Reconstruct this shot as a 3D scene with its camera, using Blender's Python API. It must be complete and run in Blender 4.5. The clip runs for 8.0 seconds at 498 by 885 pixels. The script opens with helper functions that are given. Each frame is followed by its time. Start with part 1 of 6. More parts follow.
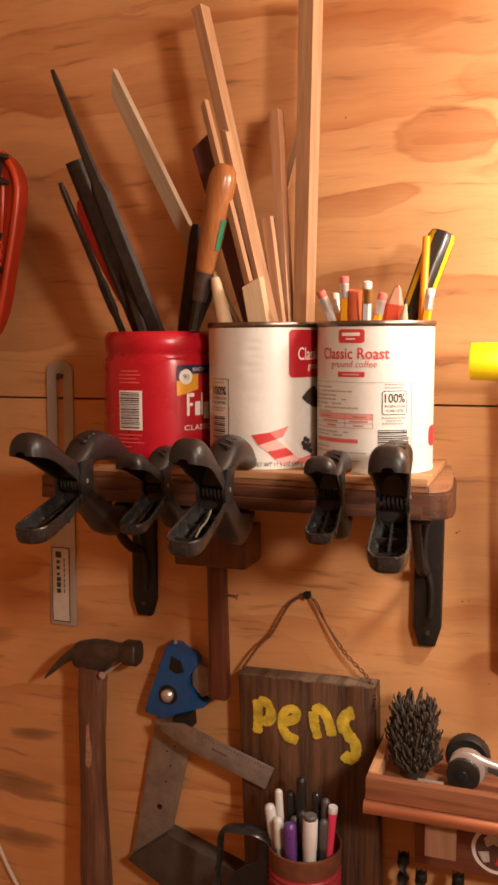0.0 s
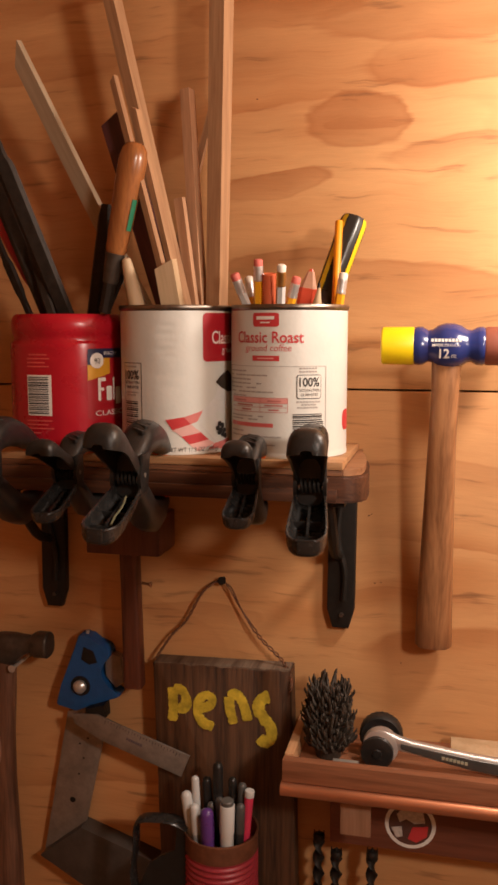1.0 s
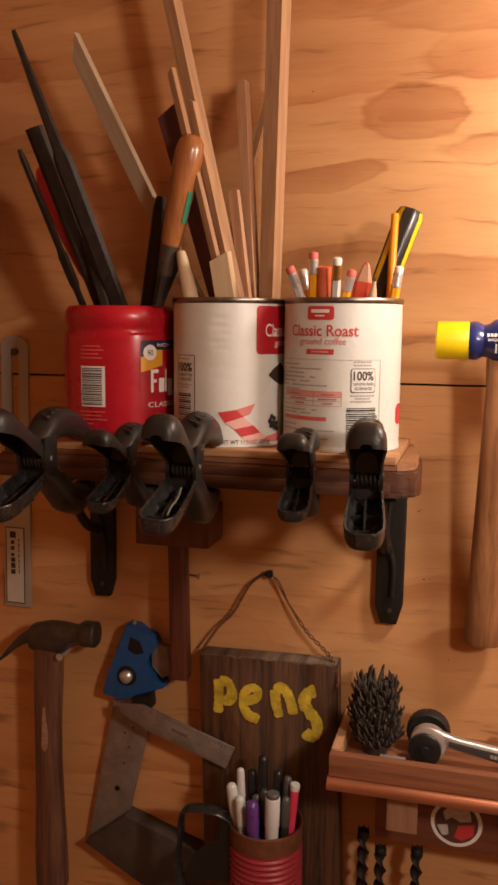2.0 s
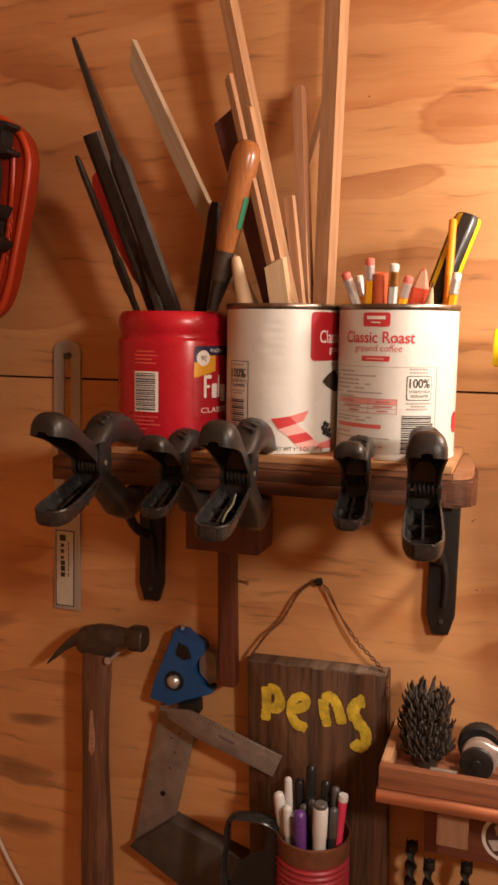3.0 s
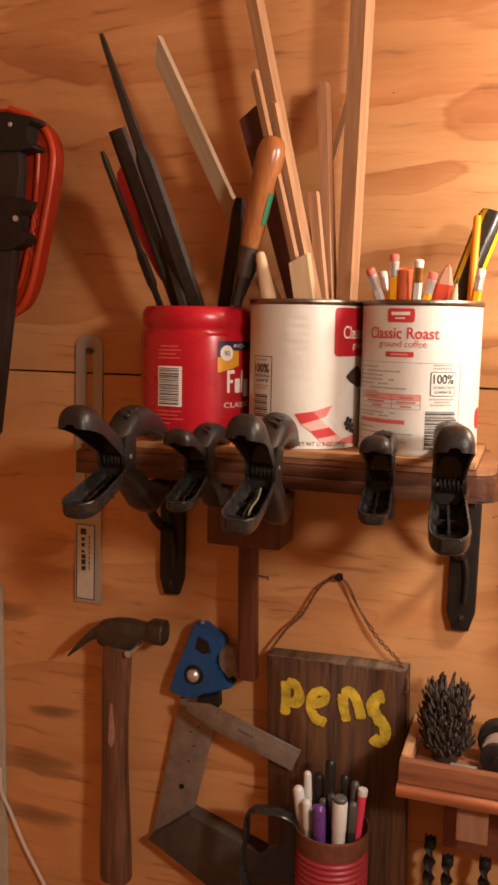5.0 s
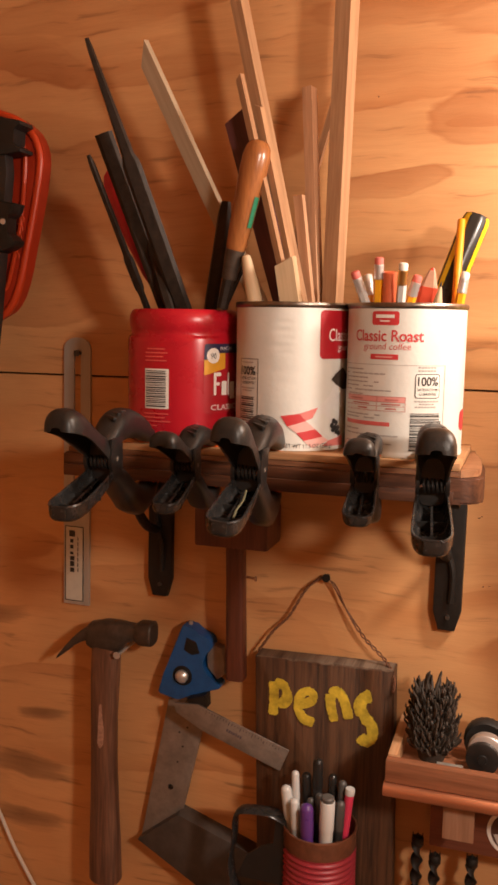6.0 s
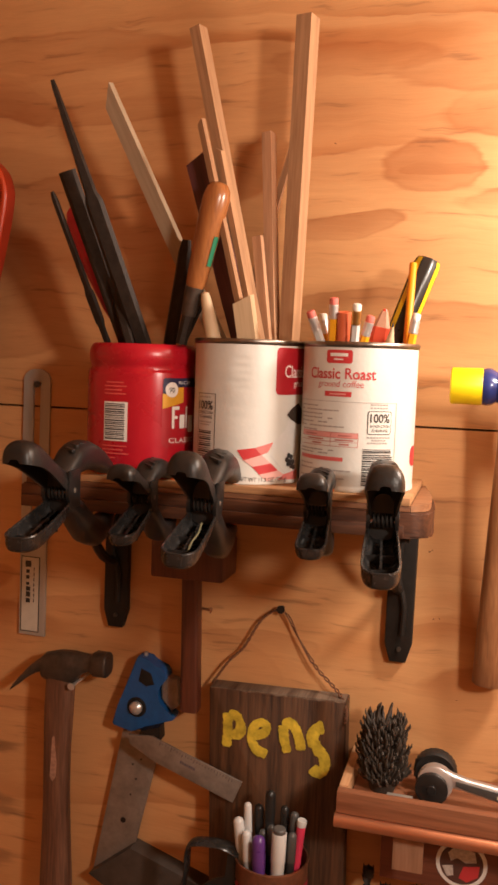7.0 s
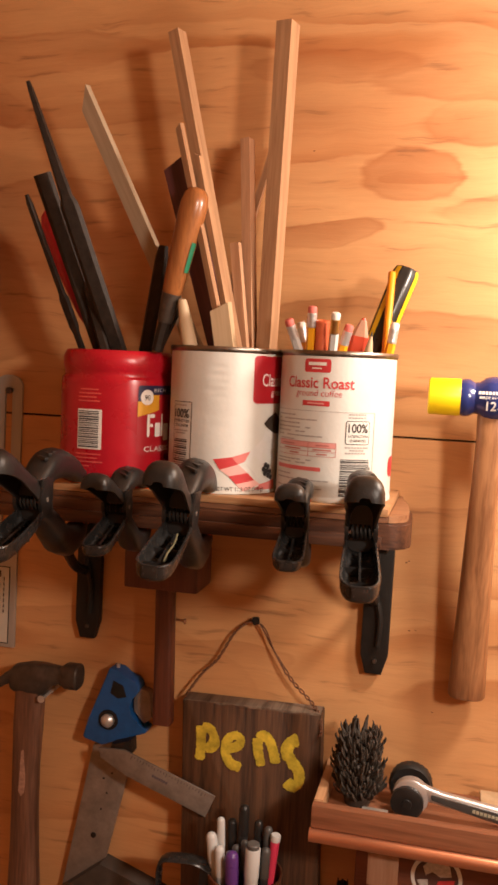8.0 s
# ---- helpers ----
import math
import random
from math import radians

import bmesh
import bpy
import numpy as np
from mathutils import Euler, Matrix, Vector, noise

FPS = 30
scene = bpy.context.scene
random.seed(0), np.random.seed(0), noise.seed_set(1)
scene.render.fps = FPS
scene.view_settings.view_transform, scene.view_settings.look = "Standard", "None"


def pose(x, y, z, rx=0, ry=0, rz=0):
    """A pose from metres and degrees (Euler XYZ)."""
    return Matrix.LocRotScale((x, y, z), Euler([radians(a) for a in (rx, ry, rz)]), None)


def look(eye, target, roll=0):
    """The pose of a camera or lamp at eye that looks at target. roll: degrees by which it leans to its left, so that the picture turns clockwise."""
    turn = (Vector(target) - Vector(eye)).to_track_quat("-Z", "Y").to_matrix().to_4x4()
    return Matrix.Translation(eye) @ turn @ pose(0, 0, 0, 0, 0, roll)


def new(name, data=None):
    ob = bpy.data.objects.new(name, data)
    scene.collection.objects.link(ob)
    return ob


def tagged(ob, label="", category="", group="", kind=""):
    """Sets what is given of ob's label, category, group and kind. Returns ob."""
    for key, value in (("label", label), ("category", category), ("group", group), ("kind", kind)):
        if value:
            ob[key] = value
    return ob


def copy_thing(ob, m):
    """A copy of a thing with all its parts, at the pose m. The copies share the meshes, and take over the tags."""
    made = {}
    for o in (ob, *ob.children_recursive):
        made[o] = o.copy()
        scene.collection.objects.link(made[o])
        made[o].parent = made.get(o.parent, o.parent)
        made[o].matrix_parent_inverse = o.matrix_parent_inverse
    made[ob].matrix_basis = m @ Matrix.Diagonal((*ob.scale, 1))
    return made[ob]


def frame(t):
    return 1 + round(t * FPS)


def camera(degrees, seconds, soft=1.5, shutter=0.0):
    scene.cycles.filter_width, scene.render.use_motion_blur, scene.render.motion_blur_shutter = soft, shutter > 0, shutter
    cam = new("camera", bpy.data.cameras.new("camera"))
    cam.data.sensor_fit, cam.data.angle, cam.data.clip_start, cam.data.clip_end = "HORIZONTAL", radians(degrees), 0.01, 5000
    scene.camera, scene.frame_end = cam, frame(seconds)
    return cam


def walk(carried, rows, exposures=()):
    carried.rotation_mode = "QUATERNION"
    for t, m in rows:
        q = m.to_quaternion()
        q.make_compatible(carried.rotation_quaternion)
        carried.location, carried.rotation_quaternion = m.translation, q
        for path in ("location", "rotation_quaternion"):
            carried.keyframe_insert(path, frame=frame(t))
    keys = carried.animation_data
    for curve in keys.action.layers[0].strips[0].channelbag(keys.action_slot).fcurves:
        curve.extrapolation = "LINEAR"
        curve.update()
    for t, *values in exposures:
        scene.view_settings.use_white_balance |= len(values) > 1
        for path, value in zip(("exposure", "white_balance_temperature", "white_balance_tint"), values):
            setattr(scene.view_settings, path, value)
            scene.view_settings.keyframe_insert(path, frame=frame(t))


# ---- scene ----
cam = camera(32.0, 8.0, soft=2.9)
PATH = [
    (0, (0.255, -0.84, 1.613), (-0.404, 1.034, 1.382), -0.3),
    (0.5, (0.256, -0.835, 1.61), (-0.24, 1.087, 1.366), -0.4),
    (1, (0.245, -0.835, 1.61), (-0.204, 1.097, 1.349), 0.0),
    (1.5, (0.235, -0.835, 1.606), (-0.229, 1.092, 1.336), 0.6),
    (2, (0.228, -0.839, 1.608), (-0.292, 1.073, 1.336), 0.5),
    (3.5, (0.21, -0.838, 1.609), (-0.414, 1.045, 1.35), 1.1),
    (4, (0.207, -0.836, 1.608), (-0.424, 1.045, 1.351), 1.1),
    (4.5, (0.205, -0.844, 1.606), (-0.424, 1.036, 1.342), 1.1),
    (6, (0.212, -0.848, 1.609), (-0.4, 1.037, 1.342), 1.0),
    (6.5, (0.219, -0.858, 1.612), (-0.344, 1.047, 1.376), 1.7),
    (7, (0.22, -0.861, 1.614), (-0.31, 1.057, 1.418), 2.0),
    (7.5, (0.212, -0.857, 1.606), (-0.31, 1.063, 1.405), 2.8),
    (8, (0.213, -0.852, 1.615), (-0.255, 1.084, 1.437), 2.6),
]
walk(cam, [(r[0], look(*r[1:])) for r in PATH],
     exposures=[(0, 0.20), (0.5, -0.30), (1.0, -0.45), (2.2, -0.43), (3.3, 0.10), (8.0, 0.12)])

# ---- light ----
world = bpy.data.worlds.new("world")
scene.world = world
world.use_nodes = True
world.node_tree.nodes["Background"].inputs["Color"].default_value = (0.02, 0.015, 0.01, 1)

# Two unseen lamps, placed by the shadows and the bright wall at right.
bulb_data = bpy.data.lights.new("work_light", "POINT")
bulb_data.energy = 11.0
bulb_data.color = (1.0, 0.835, 0.705)
bulb_data.shadow_soft_size = 0.045
bulb = new("work_light", bulb_data)
bulb.location = (0.445, -0.18, 1.78)
lamp_data = bpy.data.lights.new("front_lamp", "POINT")
lamp_data.energy = 27.5
lamp_data.color = (1.0, 0.835, 0.705)
lamp_data.shadow_soft_size = 0.06
front_lamp = new("front_lamp", lamp_data)
front_lamp.location = (0.79, -0.89, 1.83)

# ---- helpers for shapes ----
ORIGIN = {}
MATS = {}


def thing(name, at, label, category, group="", kind=""):
    ob = new(name)
    ob.empty_display_size = 0.01
    ob.location = at
    ORIGIN[ob] = Vector(at)
    return tagged(ob, label, category, group, kind)


def mesh_of(name, bm, material):
    bmesh.ops.recalc_face_normals(bm, faces=bm.faces)
    me = bpy.data.meshes.new(name)
    bm.to_mesh(me)
    bm.free()
    me.materials.append(material)
    return me


def smooth(me, angle=40):
    me.set_sharp_from_angle(angle=radians(angle))
    for p in me.polygons:
        p.use_smooth = True


def part(name, bm, material, parent, label="", angle=40):
    """A bmesh in world places becomes one mesh under its thing or part."""
    o = ORIGIN[parent]
    bmesh.ops.translate(bm, verts=bm.verts, vec=-o)
    me = mesh_of(name, bm, material)
    smooth(me, angle)
    ob = new(name, me)
    ob.parent = parent
    ORIGIN[ob] = o
    return tagged(ob, label) if label else ob


def solo(name, bm, material, label, category, group="", kind="", matrix=None, angle=40):
    me = mesh_of(name, bm, material)
    smooth(me, angle)
    ob = new(name, me)
    if matrix is not None:
        ob.matrix_world = matrix
    ORIGIN[ob] = Vector((0, 0, 0))
    return tagged(ob, label, category, group, kind)


def box(bm, x0, x1, y0, y1, z0, z1, bevel=0.0, m=None):
    made = bmesh.ops.create_cube(bm, size=1)["verts"]
    for v in made:
        v.co = Vector((x1 if v.co.x > 0 else x0, y1 if v.co.y > 0 else y0, z1 if v.co.z > 0 else z0))
    if m is not None:
        bmesh.ops.transform(bm, matrix=m, verts=made)
    if bevel:
        edges = list({e for v in made for e in v.link_edges})
        bmesh.ops.bevel(bm, geom=edges, offset=bevel, segments=2, affect="EDGES", profile=0.6)
    return bm


def rings(bm, loops, closed=False, caps=True):
    """Skin a row of loops of points, all of one length."""
    made = [[bm.verts.new(p) for p in loop] for loop in loops]
    n = len(made[0])
    pairs = list(zip(made, made[1:])) + ([(made[-1], made[0])] if closed else [])
    for a, b in pairs:
        for i in range(n):
            bm.faces.new((a[i], a[(i + 1) % n], b[(i + 1) % n], b[i]))
    if caps and not closed:
        bm.faces.new(made[0][::-1])
        bm.faces.new(made[-1])
    return bm


def frame_of(axis):
    axis = Vector(axis).normalized()
    side = Vector((1, 0, 0)) if abs(axis.x) < 0.9 else Vector((0, 0, 1))
    b = axis.cross(side).normalized()
    a = b.cross(axis).normalized()
    return a, b, axis


def rod(bm, p0, p1, r0, r1=None, n=16):
    r1 = r0 if r1 is None else r1
    p0, p1 = Vector(p0), Vector(p1)
    a, b, _ = frame_of(p1 - p0)
    turn = [2 * math.pi * i / n for i in range(n)]
    return rings(bm, [[p + (a * math.cos(t) + b * math.sin(t)) * r for t in turn] for p, r in ((p0, r0), (p1, r1))])


def turned(bm, base, axis, profile, n=32, squash=1.0, closed=False):
    """A turned shape: profile of (distance along the axis, radius)."""
    base = Vector(base)
    a, b, c = frame_of(axis)
    turn = [2 * math.pi * i / n for i in range(n)]
    return rings(bm, [[base + c * h + (a * math.cos(t) + b * math.sin(t) * squash) * max(r, 1e-5) for t in turn] for h, r in profile], closed)


def tube(bm, points, r, n=8, flat=1.0, up=None):
    """A round or flattened line along points."""
    points = [Vector(p) for p in points]
    loops = []
    for i, p in enumerate(points):
        d = (points[min(i + 1, len(points) - 1)] - points[max(i - 1, 0)]).normalized()
        if up is None:
            a, b, _ = frame_of(d)
        else:
            b = Vector(up)
            a = d.cross(b).normalized()
        loops.append([p + (a * math.cos(t) + b * flat * math.sin(t)) * r for t in [2 * math.pi * k / n for k in range(n)]])
    return rings(bm, loops)


def bend(points, steps=6):
    """A smooth line through a few points."""
    pts = [Vector(p) for p in points]
    pts = [2 * pts[0] - pts[1]] + pts + [2 * pts[-1] - pts[-2]]
    out = []
    for i in range(1, len(pts) - 2):
        p0, p1, p2, p3 = pts[i - 1:i + 3]
        for k in range(steps):
            t = k / steps
            out.append(0.5 * (2 * p1 + (p2 - p0) * t + (2 * p0 - 5 * p1 + 4 * p2 - p3) * t * t + (3 * p1 - p0 - 3 * p2 + p3) * t ** 3))
    return out + [pts[-2]]


def sheet(bm, outline, y0, y1, bevel=0.0):
    """An upright plate: outline of (x, z), from y0 (front) to y1 (back)."""
    front = [bm.verts.new((x, y0, z)) for x, z in outline]
    back = [bm.verts.new((x, y1, z)) for x, z in outline]
    n = len(front)
    f = bm.faces.new(front)
    bm.faces.new(back[::-1])
    for i in range(n):
        bm.faces.new((front[i], back[i], back[(i + 1) % n], front[(i + 1) % n]))
    if bevel:
        bmesh.ops.bevel(bm, geom=list(f.edges), offset=bevel, segments=2, affect="EDGES", profile=0.6)
    return bm


def loft(bm, stations, n=16, power=3.0, axis="y"):
    """Rounded boxes along y: stations of (y, centre x, centre z, half width, half height)."""
    loops = []
    for s, cx, cz, hw, hh in stations:
        loop = []
        for k in range(n):
            t = 2 * math.pi * k / n
            c, d = math.cos(t), math.sin(t)
            u = hw * math.copysign(abs(c) ** (2 / power), c)
            v = hh * math.copysign(abs(d) ** (2 / power), d)
            loop.append((cx + u, s, cz + v) if axis == "y" else (s, cx + u, cz + v) if axis == "x" else (cx + u, cz + v, s))
        loops.append(loop)
    return rings(bm, loops)


def text_points(words, bold=0.0):
    """Flat letters as (vertices, faces), 1 unit wide and with their own height."""
    data = bpy.data.curves.new("letters", "FONT")
    data.body = words
    data.offset = bold
    data.resolution_u = 3
    ob = new("letters", data)
    bpy.context.view_layer.update()
    me = bpy.data.meshes.new_from_object(ob.evaluated_get(bpy.context.evaluated_depsgraph_get()))
    verts = [v.co.copy() for v in me.vertices]
    faces = [tuple(p.vertices) for p in me.polygons]
    bpy.data.objects.remove(ob)
    bpy.data.meshes.remove(me)
    x0, x1 = min(v.x for v in verts), max(v.x for v in verts)
    y0, y1 = min(v.y for v in verts), max(v.y for v in verts)
    return [((v.x - x0) / (x1 - x0), (v.y - y0) / (y1 - y0)) for v in verts], faces


def letters(bm, words, place, bold=0.0):
    """Letters put through place(u, v), u and v from 0 to 1."""
    verts, faces = text_points(words, bold)
    made = [bm.verts.new(place(u, v)) for u, v in verts]
    for f in faces:
        try:
            bm.faces.new([made[i] for i in f])
        except ValueError:
            pass
    return bm


class Round:
    """The skin of a round tin: theta in degrees, 0 towards the room, plus towards +x."""

    def __init__(self, x, y, r):
        self.x, self.y, self.r = x, y, r

    def at(self, th, z, lift=0.00025):
        t = radians(th)
        r = self.r + lift
        return Vector((self.x + r * math.sin(t), self.y - r * math.cos(t), z))

    def patch(self, bm, th0, th1, z0, z1, corner=0.0, lift=0.00025, slope=0.0):
        n = max(2, int(abs(th1 - th0) / 3) + 1)
        if corner:
            n = max(n, 14)
        low, high = [], []
        width = radians(abs(th1 - th0)) * self.r
        for i in range(n + 1):
            f = i / n
            if corner:
                f = 0.5 - 0.5 * math.cos(math.pi * f)
            s = min(f, 1 - f) * width
            cut = corner - math.sqrt(max(0, corner ** 2 - (corner - s) ** 2)) if s < corner else 0
            th = th0 + (th1 - th0) * f
            low.append(bm.verts.new(self.at(th, z0 + cut + slope * f, lift)))
            high.append(bm.verts.new(self.at(th, z1 - cut + slope * f, lift)))
        for i in range(n):
            bm.faces.new((low[i], low[i + 1], high[i + 1], high[i]))
        return bm

    def quad(self, bm, a, b, c, d, lift=0.0004, n=8):
        """A four-sided print: corners as (theta, z), in order round it."""
        rows = []
        for i in range(n + 1):
            f = i / n
            lo = (a[0] + (b[0] - a[0]) * f, a[1] + (b[1] - a[1]) * f)
            hi = (d[0] + (c[0] - d[0]) * f, d[1] + (c[1] - d[1]) * f)
            rows.append([bm.verts.new(self.at(lo[0] + (hi[0] - lo[0]) * g, lo[1] + (hi[1] - lo[1]) * g, lift)) for g in (0, 0.33, 0.67, 1)])
        for r0, r1 in zip(rows, rows[1:]):
            for i in range(3):
                bm.faces.new((r0[i], r1[i], r1[i + 1], r0[i + 1]))
        return bm

    def words(self, bm, text, th0, th1, z0, z1, lift=0.0004, bold=0.0, lean=0.0):
        return letters(bm, text, lambda u, v: self.at(th0 + (th1 - th0) * (u + lean * v), z0 + (z1 - z0) * v, lift), bold)


# ---- materials ----
def mat(name, colour, rough=0.5, metal=0.0, vary=0.15, scale=60.0, bump=0.0, coat=0.0, rough_vary=0.1, stretch=(1, 1, 1), spec=0.5):
    if name in MATS:
        return MATS[name]
    m = bpy.data.materials.new(name)
    m.use_nodes = True
    nt = m.node_tree
    b = nt.nodes["Principled BSDF"]
    co = nt.nodes.new("ShaderNodeTexCoord")
    mp = nt.nodes.new("ShaderNodeMapping")
    mp.inputs["Scale"].default_value = stretch
    nt.links.new(co.outputs["Object"], mp.inputs["Vector"])
    big = nt.nodes.new("ShaderNodeTexNoise")
    big.inputs["Scale"].default_value = scale
    big.inputs["Detail"].default_value = 5
    big.inputs["Roughness"].default_value = 0.65
    nt.links.new(mp.outputs[0], big.inputs["Vector"])
    ramp = nt.nodes.new("ShaderNodeValToRGB")
    ramp.color_ramp.elements[0].position = 0.25
    ramp.color_ramp.elements[1].position = 0.75
    ramp.color_ramp.elements[0].color = (*[c * (1 - vary) for c in colour], 1)
    ramp.color_ramp.elements[1].color = (*[min(1, c * (1 + vary * 0.7)) for c in colour], 1)
    nt.links.new(big.outputs["Fac"], ramp.inputs[0])
    nt.links.new(ramp.outputs[0], b.inputs["Base Color"])
    rr = nt.nodes.new("ShaderNodeMapRange")
    rr.inputs["To Min"].default_value = max(0.05, rough - rough_vary)
    rr.inputs["To Max"].default_value = min(1, rough + rough_vary)
    nt.links.new(big.outputs["Fac"], rr.inputs["Value"])
    nt.links.new(rr.outputs[0], b.inputs["Roughness"])
    b.inputs["Metallic"].default_value = metal
    b.inputs["Coat Weight"].default_value = coat
    b.inputs["Specular IOR Level"].default_value = spec
    if bump:
        fine = nt.nodes.new("ShaderNodeTexNoise")
        fine.inputs["Scale"].default_value = scale * 8
        fine.inputs["Detail"].default_value = 3
        nt.links.new(mp.outputs[0], fine.inputs["Vector"])
        bp = nt.nodes.new("ShaderNodeBump")
        bp.inputs["Strength"].default_value = bump
        bp.inputs["Distance"].default_value = 0.001
        nt.links.new(fine.outputs["Fac"], bp.inputs["Height"])
        nt.links.new(bp.outputs[0], b.inputs["Normal"])
    MATS[name] = m
    return m


def wood(name, light, dark, axis="z", fine=1.0, rough=0.55, bump=0.25, rand=True):
    """Sawn wood with its grain along one axis of the object."""
    if name in MATS:
        return MATS[name]
    m = bpy.data.materials.new(name)
    m.use_nodes = True
    nt = m.node_tree
    b = nt.nodes["Principled BSDF"]
    co = nt.nodes.new("ShaderNodeTexCoord")
    mp = nt.nodes.new("ShaderNodeMapping")
    along = {"x": (0.06, 1, 1), "y": (1, 0.06, 1), "z": (1, 1, 0.06)}[axis]
    mp.inputs["Scale"].default_value = along
    nt.links.new(co.outputs["Object"], mp.inputs["Vector"])
    if rand:
        info = nt.nodes.new("ShaderNodeObjectInfo")
        nt.links.new(info.outputs["Random"], mp.inputs["Location"])
    wide = nt.nodes.new("ShaderNodeTexNoise")
    wide.inputs["Scale"].default_value = 90 * fine
    wide.inputs["Detail"].default_value = 4
    wide.inputs["Distortion"].default_value = 0.6
    thin = nt.nodes.new("ShaderNodeTexNoise")
    thin.inputs["Scale"].default_value = 520 * fine
    thin.inputs["Detail"].default_value = 3
    for n in (wide, thin):
        nt.links.new(mp.outputs[0], n.inputs["Vector"])
    mix = nt.nodes.new("ShaderNodeMix")
    mix.inputs["Factor"].default_value = 0.35
    nt.links.new(wide.outputs["Fac"], mix.inputs["A"])
    nt.links.new(thin.outputs["Fac"], mix.inputs["B"])
    ramp = nt.nodes.new("ShaderNodeValToRGB")
    ramp.color_ramp.elements[0].position = 0.36
    ramp.color_ramp.elements[0].color = (*dark, 1)
    ramp.color_ramp.elements[1].position = 0.62
    ramp.color_ramp.elements[1].color = (*light, 1)
    nt.links.new(mix.outputs[0], ramp.inputs[0])
    nt.links.new(ramp.outputs[0], b.inputs["Base Color"])
    b.inputs["Roughness"].default_value = rough
    bp = nt.nodes.new("ShaderNodeBump")
    bp.inputs["Strength"].default_value = bump
    bp.inputs["Distance"].default_value = 0.0008
    nt.links.new(mix.outputs[0], bp.inputs["Height"])
    nt.links.new(bp.outputs[0], b.inputs["Normal"])
    MATS[name] = m
    return m


def plywood(name, light, mid, dark, eyes=(), streaks=(), knots=(), shade_tones=()):
    """Rotary-cut fir plywood: broad pale fields with drawn-out reddish bands and eyes."""
    m = bpy.data.materials.new(name)
    m.use_nodes = True
    nt = m.node_tree
    link = nt.links.new
    b = nt.nodes["Principled BSDF"]

    def math_node(kind, a, c=0.0):
        n = nt.nodes.new("ShaderNodeMath")
        n.operation = kind
        for slot, v in zip(n.inputs, (a, c)):
            if isinstance(v, (int, float)):
                slot.default_value = v
            else:
                link(v, slot)
        return n.outputs[0]

    raw = nt.nodes.new("ShaderNodeTexCoord")
    wob = nt.nodes.new("ShaderNodeTexNoise")
    wob.inputs["Scale"].default_value = 11
    wob.inputs["Detail"].default_value = 3
    link(raw.outputs["Object"], wob.inputs["Vector"])
    centred = nt.nodes.new("ShaderNodeVectorMath")
    centred.operation = "SUBTRACT"
    link(wob.outputs["Color"], centred.inputs[0])
    centred.inputs[1].default_value = (0.5, 0.5, 0.5)
    warp = nt.nodes.new("ShaderNodeVectorMath")
    warp.operation = "MULTIPLY_ADD"
    link(centred.outputs[0], warp.inputs[0])
    warp.inputs[1].default_value = (0.075, 0.0, 0.020)
    link(raw.outputs["Object"], warp.inputs[2])
    co = warp

    def noise_of(scale, xyz, detail=2.0, twist=0.0, rough=0.5, shift=(0, 0, 0)):
        mp = nt.nodes.new("ShaderNodeMapping")
        mp.inputs["Scale"].default_value = xyz
        mp.inputs["Location"].default_value = shift
        link(co.outputs[0], mp.inputs["Vector"])
        n = nt.nodes.new("ShaderNodeTexNoise")
        n.inputs["Scale"].default_value = scale
        n.inputs["Detail"].default_value = detail
        n.inputs["Distortion"].default_value = twist
        n.inputs["Roughness"].default_value = rough
        link(mp.outputs[0], n.inputs["Vector"])
        return n.outputs["Fac"]

    apart = nt.nodes.new("ShaderNodeSeparateXYZ")
    link(co.outputs[0], apart.inputs[0])

    def hill_at(x, z, wx, wz, slope=0.0):
        """A soft oval on the sheet, and the height within it from -1 to 1."""
        dx = math_node("SUBTRACT", apart.outputs["X"], x)
        dz = math_node("SUBTRACT", apart.outputs["Z"], z)
        if slope:
            dz = math_node("SUBTRACT", dz, math_node("MULTIPLY", dx, slope))
        u, v = math_node("MULTIPLY", dx, 1 / wx), math_node("MULTIPLY", dz, 1 / wz)
        sq = math_node("ADD", math_node("MULTIPLY", u, u), math_node("MULTIPLY", v, v))
        return math_node("POWER", 2.718, math_node("MULTIPLY", sq, -1.0)), v

    near_eye = 0.0
    field = noise_of(2.6, (0.7, 1, 3.2), 1.6, 0.35, 0.4, (3.1, 0, 0.4))
    for x, z, wx, wz, gain in eyes:
        hill = hill_at(x, z, wx, wz)[0]
        near_eye = math_node("ADD", hill, near_eye)
        field = math_node("ADD", field, math_node("MULTIPLY", hill, gain))
    saw = math_node("FRACT", math_node("MULTIPLY", field, 5.2))
    ramp = nt.nodes.new("ShaderNodeValToRGB")
    el = ramp.color_ramp.elements
    el[0].position, el[0].color = 0.0, (*light, 1)
    el[1].position, el[1].color = 1.0, (*light, 1)
    for p, c in ((0.30, light), (0.66, mid), (0.95, [0.6 * p + 0.4 * q for p, q in zip(mid, dark)])):
        e = el.new(p)
        e.color = (*c, 1)
    link(saw, ramp.inputs[0])
    where = nt.nodes.new("ShaderNodeMapRange")
    where.interpolation_type = "SMOOTHSTEP"
    where.inputs["From Min"].default_value, where.inputs["From Max"].default_value = 0.50, 0.68
    where.inputs["To Min"].default_value, where.inputs["To Max"].default_value = 0.14, 0.85
    link(noise_of(4.0, (0.8, 1, 2.6), 2, 0.0, 0.5, (1.7, 0, 5.2)), where.inputs["Value"])
    banded = nt.nodes.new("ShaderNodeMix")
    banded.data_type = "RGBA"
    both = math_node("ADD", where.outputs[0], near_eye)
    both = math_node("MINIMUM", both, 1.0)
